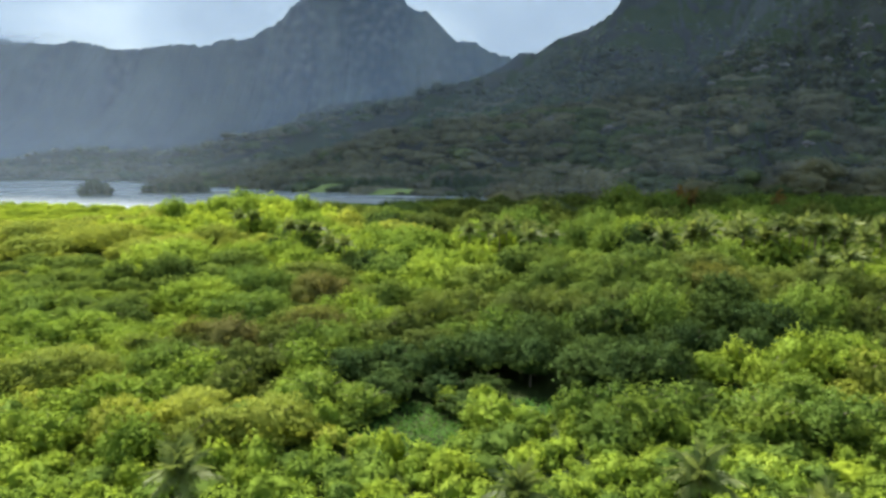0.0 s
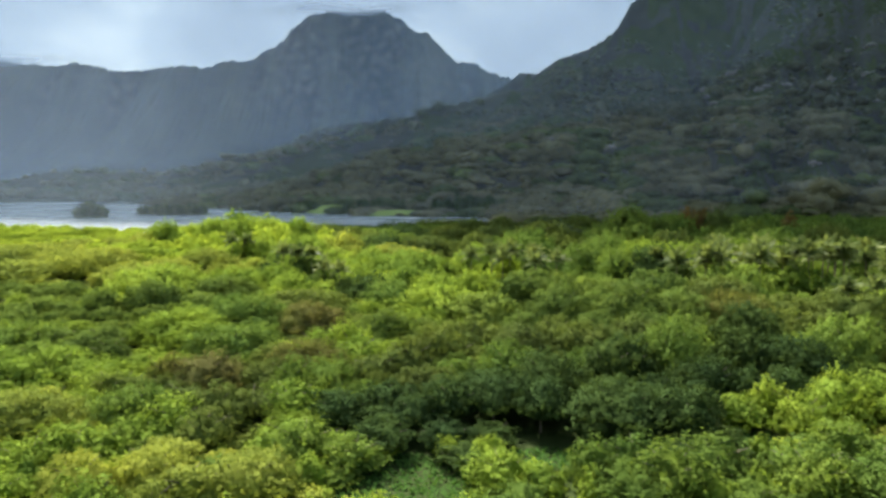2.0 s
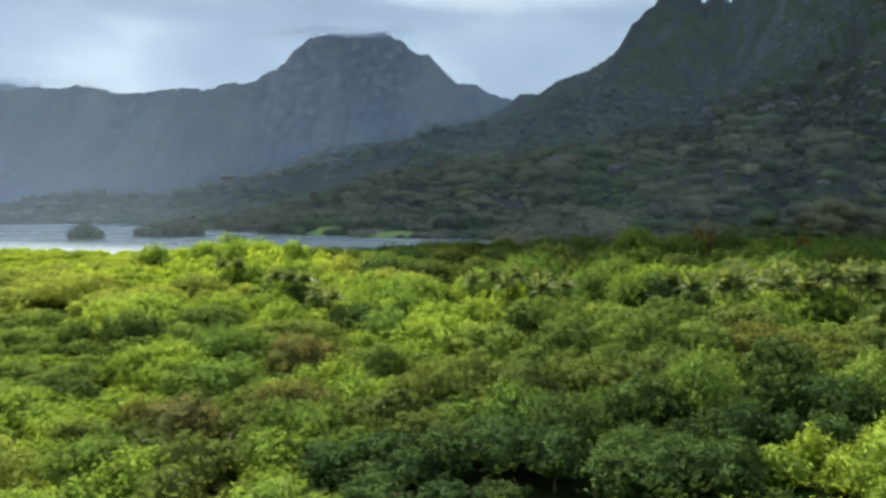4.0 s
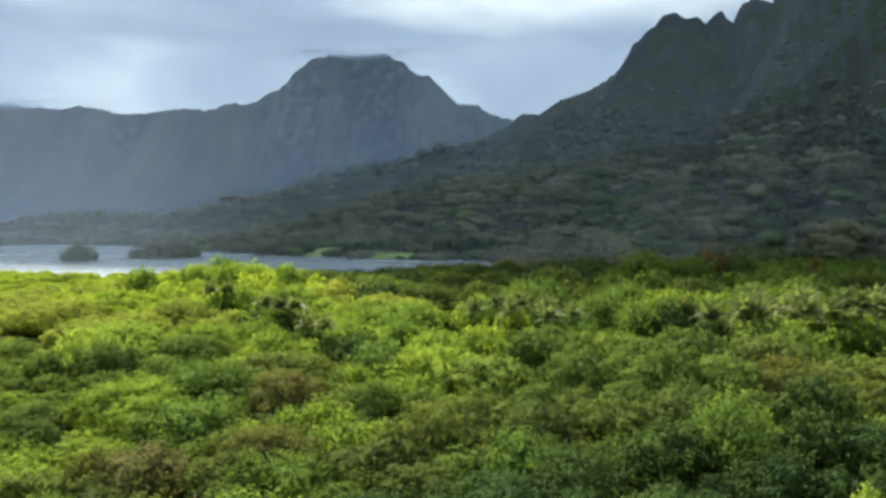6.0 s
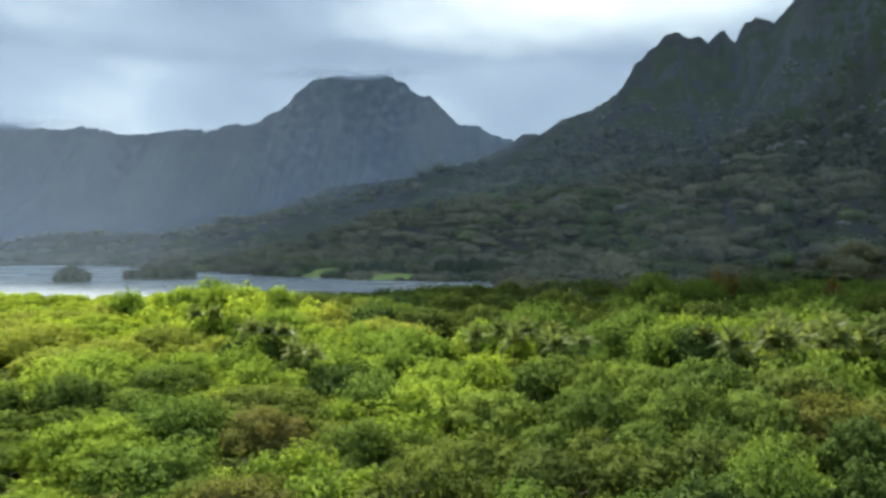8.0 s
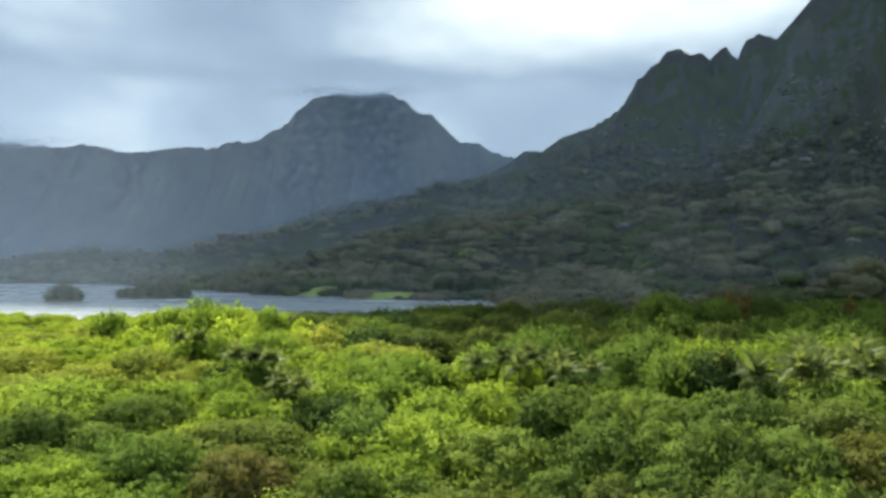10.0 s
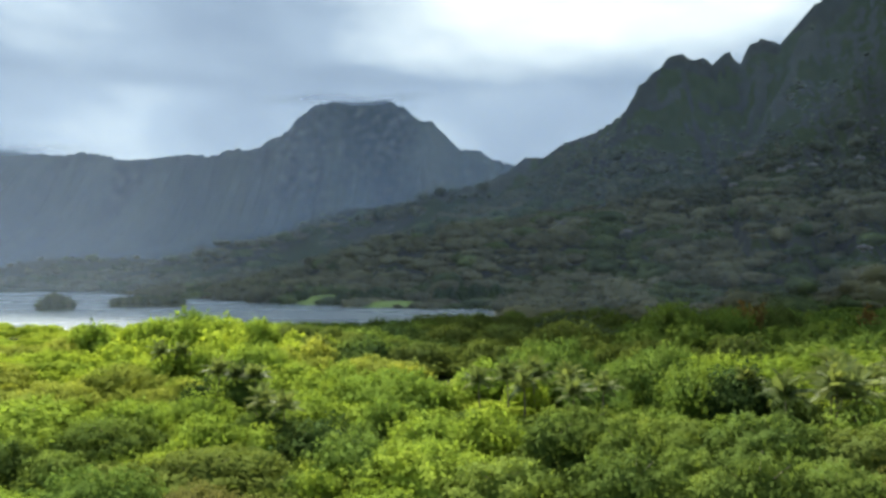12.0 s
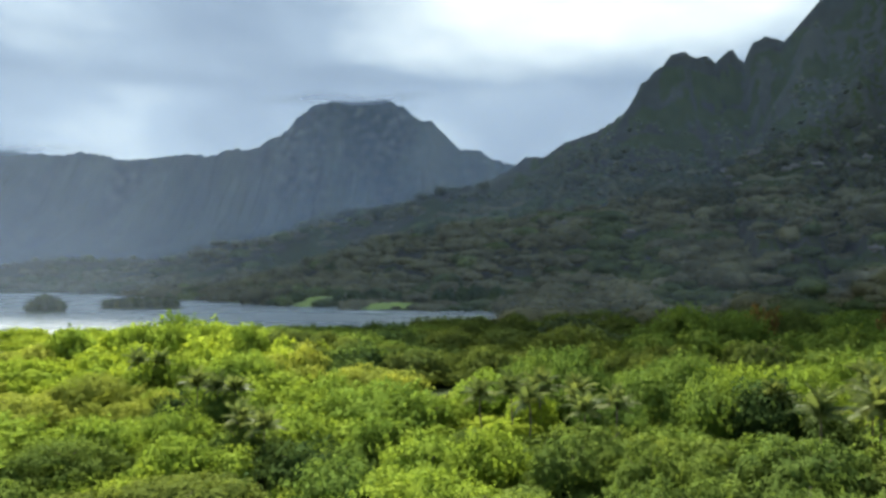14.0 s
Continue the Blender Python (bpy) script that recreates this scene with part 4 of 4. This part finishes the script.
def build_palms():
    frond = frond_mesh()
    k = np.linspace(0, 1, 7)
    v, t = tube(np.stack([0.3 * np.sin(k * 2), 0.1 * k, k], 1), 0.035 + 0.03 * (1 - k) ** 3, 7)
    trunk = mesh_np("trunk", v, t, BARK, True)
    g = np.random.default_rng(44)
    for px, py, top, r in PALMS:
        pz = float(land(np.array([px]), np.array([py]))[0])
        low = top < 7
        top, r = (top, r) if low else (top, r * 1.15)
        palm = tagged(new("palm_tree"), "small fan-crowned palm among low shrubs" if low else "tall coconut palm with grey-green fronds above the canopy", "palm", "palms")
        palm.matrix_world = pose(px, py, pz, 0, 0, g.uniform(0, 360))
        h = top - pz - r * (0.22 if low else 0.7)
        tr = part_of(palm, "trunk", trunk)
        tr.matrix_local = Matrix.Diagonal((h * 0.4 if not low else 1.4, h * 0.4 if not low else 1.4, h, 1)) @ pose(0, 0, 0)
        sx = (0.3 * math.sin(2)) * (h * 0.4 if not low else 1.4)
        for i in range(18):
            f = part_of(palm, "frond", frond)
            f.matrix_local = pose(sx, 0.1 * (h * 0.4 if not low else 1.4), h, 0, -86 + (102 if low else 92) * (i / 17) + g.uniform(-10, 10), i * 137.5 + g.uniform(-15, 15)) @ Matrix.Scale(r * g.uniform(0.8, 1.15), 4)


def build_woods(name, label, mat, boxes, seed, low, high):
    """Woods too far to tell tree from tree: many small crowns of leaf clusters in one mesh."""
    g = np.random.default_rng(seed)
    vs, ts, ns, tint, n = [], [], [], [], 0
    for tries, box, gap, size, (level, count, leaf), keep in boxes:
        temps = [crown_arrays(1.0, 1.25, 0.1, level, count, leaf, 0.42, 0.12, 11, 0.45, 0.22, 0.1, 0.06) for _ in range(8)]
        pts = scatter(tries, box, lambda x, y: gap + 0 * x, keep, seed)
        x, y = pts.T
        z = land(x, y)
        for px, py, pz in zip(x, y, z):
            v, t, nn = temps[int(g.integers(8))]
            a, s = g.uniform(0, 6.28), size * 0.95 * math.exp(min(g.normal(0, 0.36), 0.6))
            rot = np.array([[math.cos(a), math.sin(a), 0], [-math.sin(a), math.cos(a), 0], [0, 0, 1.0]])
            hs = s * g.uniform(low, high)
            vs.append((v @ rot) * [s, s, hs] + [px, py, pz - 0.3 * s]); ts.append(t + n); ns.append(nn @ rot); n += len(v)
            tint.append(np.full(len(v), g.normal(0, 0.13)))
    me = mesh_np(name, np.concatenate(vs), np.concatenate(ts), mat, True, np.concatenate(ns))
    me.attributes.new("tint", "FLOAT", "POINT").data.foreach_set("value", np.concatenate(tint).astype(np.float32))
    ob = new(name, me)
    return tagged(ob, label, "woods", kind="stuff")


def dry(x, y, pad=16):
    ok = (x > -0.68 * y - pad) & (x < 0.62 * y + pad) & (pond_inside(x, y) < -5)
    for cx, cy, a, b in LAWNS:
        ok &= ((x - cx) / a) ** 2 + ((y - cy) / b) ** 2 > 1
    return ok


LAWNS = [(-127, 708, 21, 28), (-60, 650, 32, 9)]


def slope_wood(x, y):
    h = ridge_height(x, y)
    return dry(x, y) & (y > 470 - 40 * smooth(20, 60, x)) & (smooth(210, 60, h) > 0.8 * fbm(x / 17, y / 17, 97, 2) + 0.1 * vnoise(x * 3, y * 3, 98))


def scrub(x, y):
    h = ridge_height(x, y)
    steep = np.hypot(ridge_height(x + 4, y) - ridge_height(x - 4, y), ridge_height(x, y + 4) - ridge_height(x, y - 4)) / 8
    sharp = h - 0.25 * (ridge_height(x + 9, y) + ridge_height(x - 9, y) + ridge_height(x, y + 9) + ridge_height(x, y - 9))
    return dry(x, y) & (h > 85) & (steep < 1.05) & (sharp < 1.2) & (fbm(x / 35, y / 35, 96, 3) > 0.22)


def low_growth(x, y):
    return open_ground(x, y) & (y < 93 + 8 * (fbm(x / 9, y / 9, 99, 2) - 0.5))


def upper(x, y):
    return slope_wood(x, y) & away_from_rocks(x, y) & (ridge_height(x, y) >= 75 + 40 * fbm(x / 60, y / 60, 94, 2))


ROCKS = [(94, 824, 3), (148, 774, 2.5), (122, 775, 2.5), (234, 960, 3.5), (293, 942, 3), (292, 920, 3), (280, 822, 3), (220, 634, 2.5), (325, 857, 3), (333, 856, 3),
         (349, 840, 3), (357, 788, 2.5), (375, 797, 2.5), (309, 694, 2.5), (309, 686, 2.5), (245, 542, 2.5), (280, 868, 3), (221, 868, 3), (-103, 1056, 3.5), (311, 909, 3.5),
         (403, 817, 3), (376, 784, 3), (322, 722, 2.5), (416, 847, 3), (418, 805, 3), (400, 779, 3), (384, 828, 3), (396, 747, 2.5)]   # x, y, size


LEDGES = [[(284, 872), (312, 850), (340, 832)], [(74, 818), (94, 824), (126, 867)], [(89, 762), (120, 767), (148, 774), (206, 834)]]


def along(path, n):
    """n places along a path in the plan."""
    p = np.array(path, float)
    k = np.concatenate([[0], np.cumsum(np.hypot(*np.diff(p, axis=0).T))])
    u = np.linspace(0, k[-1], n)
    return np.interp(u, k, p[:, 0]), np.interp(u, k, p[:, 1])


def away_from_rocks(x, y):
    ok = np.ones(x.shape, bool)
    for path in LEDGES:
        for px, py in zip(*along(path, 16)):
            ok &= ((x - px) / 8) ** 2 + ((y - py + 7) / 13) ** 2 > 1
    for rx, ry, r in ROCKS:
        ok &= ((x - rx) / (r * 1.3)) ** 2 + ((y - ry + 1.2 * r) / (r * 2.2)) ** 2 > 1
    return ok


def mixed(seed, lo, hi):
    return lambda x, y: slope_wood(x, y) & (ridge_height(x, y) < 75 + 40 * fbm(x / 60, y / 60, 94, 2)) & away_from_rocks(x, y) & (fbm(x / 45, y / 45, seed, 3) > lo) & (fbm(x / 45, y / 45, seed, 3) <= hi)


def build_islets():
    g = np.random.default_rng(9)
    for name, label, cx, cy, rx, ry, top, n in (("islet", "small round islet overgrown with dark mangrove", -313, 628, 14, 11, 13.5, 22),
                                                ("islet", "long low islet overgrown with dark mangrove", -259, 666, 35, 7, 9.8, 46)):
        k, a = np.meshgrid(np.linspace(0, 1, 6), np.linspace(0, 2 * math.pi, 28, endpoint=False), indexing="ij")
        wob = 1 + 0.16 * (fbm(np.cos(a) * 2 + 5, np.sin(a) * 2, 81, 3) - 0.5)
        v = np.stack([cx + rx * wob * (1.12 - 1.12 * k) * np.cos(a), cy + ry * wob * (1.12 - 1.12 * k) * np.sin(a), -0.8 + (0.34 * top + 0.8) * np.sqrt(k)], -1)
        # muted and dark leaf colours carry part of the islets' backlit darkness
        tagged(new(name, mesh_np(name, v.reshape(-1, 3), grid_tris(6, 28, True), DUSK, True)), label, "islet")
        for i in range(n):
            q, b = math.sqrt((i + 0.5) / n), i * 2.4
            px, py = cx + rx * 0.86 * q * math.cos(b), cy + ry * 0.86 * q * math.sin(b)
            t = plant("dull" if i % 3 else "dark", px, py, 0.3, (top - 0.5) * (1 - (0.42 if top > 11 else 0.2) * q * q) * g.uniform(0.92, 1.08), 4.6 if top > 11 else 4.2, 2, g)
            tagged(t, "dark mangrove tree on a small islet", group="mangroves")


def build_lawns():
    for cx, cy, a, b in LAWNS:
        k, t = np.meshgrid(np.linspace(0.02, 1, 8), np.linspace(0, 2 * math.pi, 30, endpoint=False), indexing="ij")
        x, y = cx + a * k * np.cos(t), cy + b * k * np.sin(t)
        v = np.stack([x, y, land(x, y) + (0.4 + 4.5 * (y - cy + b) / (2 * b)) * (1 - k ** 5) - 0.1], -1)
        tagged(new("lawn", mesh_np("lawn", v.reshape(-1, 3), grid_tris(8, 30, True), LAWN, True)), "pale green grassy bank at the pond's edge", "grass", kind="stuff")


def build_rocks():
    """Broken ledges: each a bare rock face with smaller blocks fallen to its sides."""
    g = np.random.default_rng(15)
    iv, it = ICO[2]
    for x, y, s in ROCKS:
        vs, ts = [], []
        for k in range(5):
            w = 1.5 * s * (1.0 if k == 0 else g.uniform(0.25, 0.6))
            d = np.round(iv * 1.6) / 1.6 * 0.5 + iv * 0.5          # blocky rather than round
            f = d * (1 + 0.38 * noise3(iv * 1.7 + 9.0 * k + x, 90 + k)[:, None]) * [w * g.uniform(0.9, 1.5), w * 0.7, w * g.uniform(0.45, 0.75)]
            px, py = x + (0 if k == 0 else g.normal(0, 1.6 * s)), y + (0 if k == 0 else g.normal(0, 0.8 * s))
            vs.append(f + [px, py, float(land(np.array([px]), np.array([py]))[0]) + 0.2 * w + 0.4]); ts.append(it + len(iv) * k)
        v = np.concatenate(vs); base = np.array([x, y, float(land(np.array([x]), np.array([y]))[0])])
        ob = new("rock_outcrop", mesh_np("rock_outcrop", v - base, np.concatenate(ts), ROCK))
        ob.matrix_world = pose(*base)
        tagged(ob, "pale weathered rock outcrop on the scrubby slope", "rock", "rock outcrops")


def build_ledges():
    """Grassy ledges that run up the slope: a lip with a steep bank below it."""
    for path in LEDGES:
        x, y = along(path, 40)
        x, y = x + 3 * (fbm(x / 12, y / 12, 84, 3) - 0.5), y + 5 * (fbm(x / 12, y / 12, 85, 3) - 0.5)
        wide = 1.7 * smooth(0, 6, np.arange(40)) * smooth(39, 33, np.arange(40)) * (0.5 + fbm(x / 9, y / 9, 86, 3))
        rows = []
        for off, up in ((-1.6, -0.6), (-0.8, 1.1), (0.0, 2.0), (0.8, 1.9), (1.6, -0.6)):
            px, py = x, y + off * wide
            rows.append(np.stack([px, py, land(px, py) + up * np.minimum(wide, 2.0) * (0.8 + 0.6 * fbm(px / 4, py / 4, 87, 2))], -1))
        v = np.stack(rows, 1).reshape(-1, 3)
        tagged(new("ledge", mesh_np("ledge", v, grid_tris(40, 5), DRY, True)), "dry grassy ledge running up the scrubby slope", "ledge", kind="structure")


def build_grass():
    """Tall grass in the clearings."""
    g = np.random.default_rng(21)
    c = []
    for cx, cy, a, b in CLEARINGS:
        n = int(a * b * 22)
        q, t = np.sqrt(g.uniform(0, 1.1, n)), g.uniform(0, 6.28, n)
        c.append(np.stack([cx + a * q * np.cos(t), cy + b * q * np.sin(t)], 1))
    c = np.concatenate(c)
    p = np.stack([c[:, 0], c[:, 1], land(c[:, 0], c[:, 1]) + 0.25], 1)
    v, t, nn = leaves(p, np.tile([0.0, -0.1, 1.0], (len(p), 1)), 0.32, 0.7)
    ob = new("grass", mesh_np("grass", v, t, GRASS, True, unit(nn + [0, 0, 1.5])))
    tagged(ob, "tall soft green grass in a forest clearing", "grass", kind="stuff")


plant_forest()
build_palms()
build_islets()
shore = np.random.default_rng(17)
for i in range(34):   # clumps of trees on the far shore
    cx, cy, rx, ry, top = ((4, 648, 32, 9, 17.5), (-88, 680, 18, 10, 14.0), (-150, 706, 10, 8, 11.0))[0 if i < 17 else 1 if i < 27 else 2]
    q, b = math.sqrt(shore.uniform(0, 1)), shore.uniform(0, 6.28)
    px, py = cx + rx * q * math.cos(b), cy + ry * q * math.sin(b)
    pz = float(land(np.array([px]), np.array([py]))[0])
    tagged(plant("dark", px, py, pz, top * (1 - 0.3 * q) * shore.uniform(0.85, 1.1), 5.6, 2, shore), "dark rounded tree on the pond's far shore", group="shore trees")
build_lawns()
build_grass()
build_woods("shaded_woods", "dull grey-green woods on valley and slope, colour toned for cloud shadow", DULL, [
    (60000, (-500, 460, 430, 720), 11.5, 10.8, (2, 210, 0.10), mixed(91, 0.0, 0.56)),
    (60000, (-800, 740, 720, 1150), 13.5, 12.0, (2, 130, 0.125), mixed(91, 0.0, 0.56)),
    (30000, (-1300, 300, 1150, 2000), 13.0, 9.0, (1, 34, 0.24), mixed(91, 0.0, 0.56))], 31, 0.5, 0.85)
build_woods("green_woods", "dark green woods on valley and slope, colour toned for cloud shadow", DUSK, [
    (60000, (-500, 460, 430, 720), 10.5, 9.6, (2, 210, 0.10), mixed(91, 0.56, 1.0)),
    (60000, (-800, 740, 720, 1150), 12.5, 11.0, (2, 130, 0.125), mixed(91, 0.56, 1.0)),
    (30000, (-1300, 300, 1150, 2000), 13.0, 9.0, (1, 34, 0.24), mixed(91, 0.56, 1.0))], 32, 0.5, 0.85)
build_woods("mountain_scrub", "dark scrub clinging to the mountain's steep upper slopes", SCRUB, [
    (110000, (-60, 640, 820, 1460), 5.0, 3.1, (1, 12, 0.24), scrub),
    (50000, (-600, 740, 600, 1150), 11.0, 8.4, (1, 60, 0.2), upper), (12000, (-700, 300, 1150, 2000), 11.0, 6.6, (1, 12, 0.26), upper)], 34, 0.7, 1.1)
build_woods("undergrowth", "ragged bright green bushes covering the ground", LIME, [
    (20000, (-75, 66, 42, 100), 2.1, 1.2, (1, 170, 0.15), low_growth)], 35, 0.9, 1.6)
build_woods("surrounding_woods", "green forest beyond the flight's edges", GREEN, [
    (26000, (-330, 330, -160, 470), 10.0, 6.0, (1, 80, 0.2), lambda x, y: ~in_view(x, np.maximum(y, 0), 18) & (np.abs(x) + np.maximum(-y - 40, 0) > np.where(y > 44, 40, 62)) & (pond_inside(x, y) < -10) & (ridge_height(x, y) < 120))], 33, 0.75, 1.1)
build_rocks()
build_ledges()

for trees in (*STOCK.values(), SHRUB):
    for t in trees:
        for o in (*t.children_recursive, t):
            bpy.data.objects.remove(o)
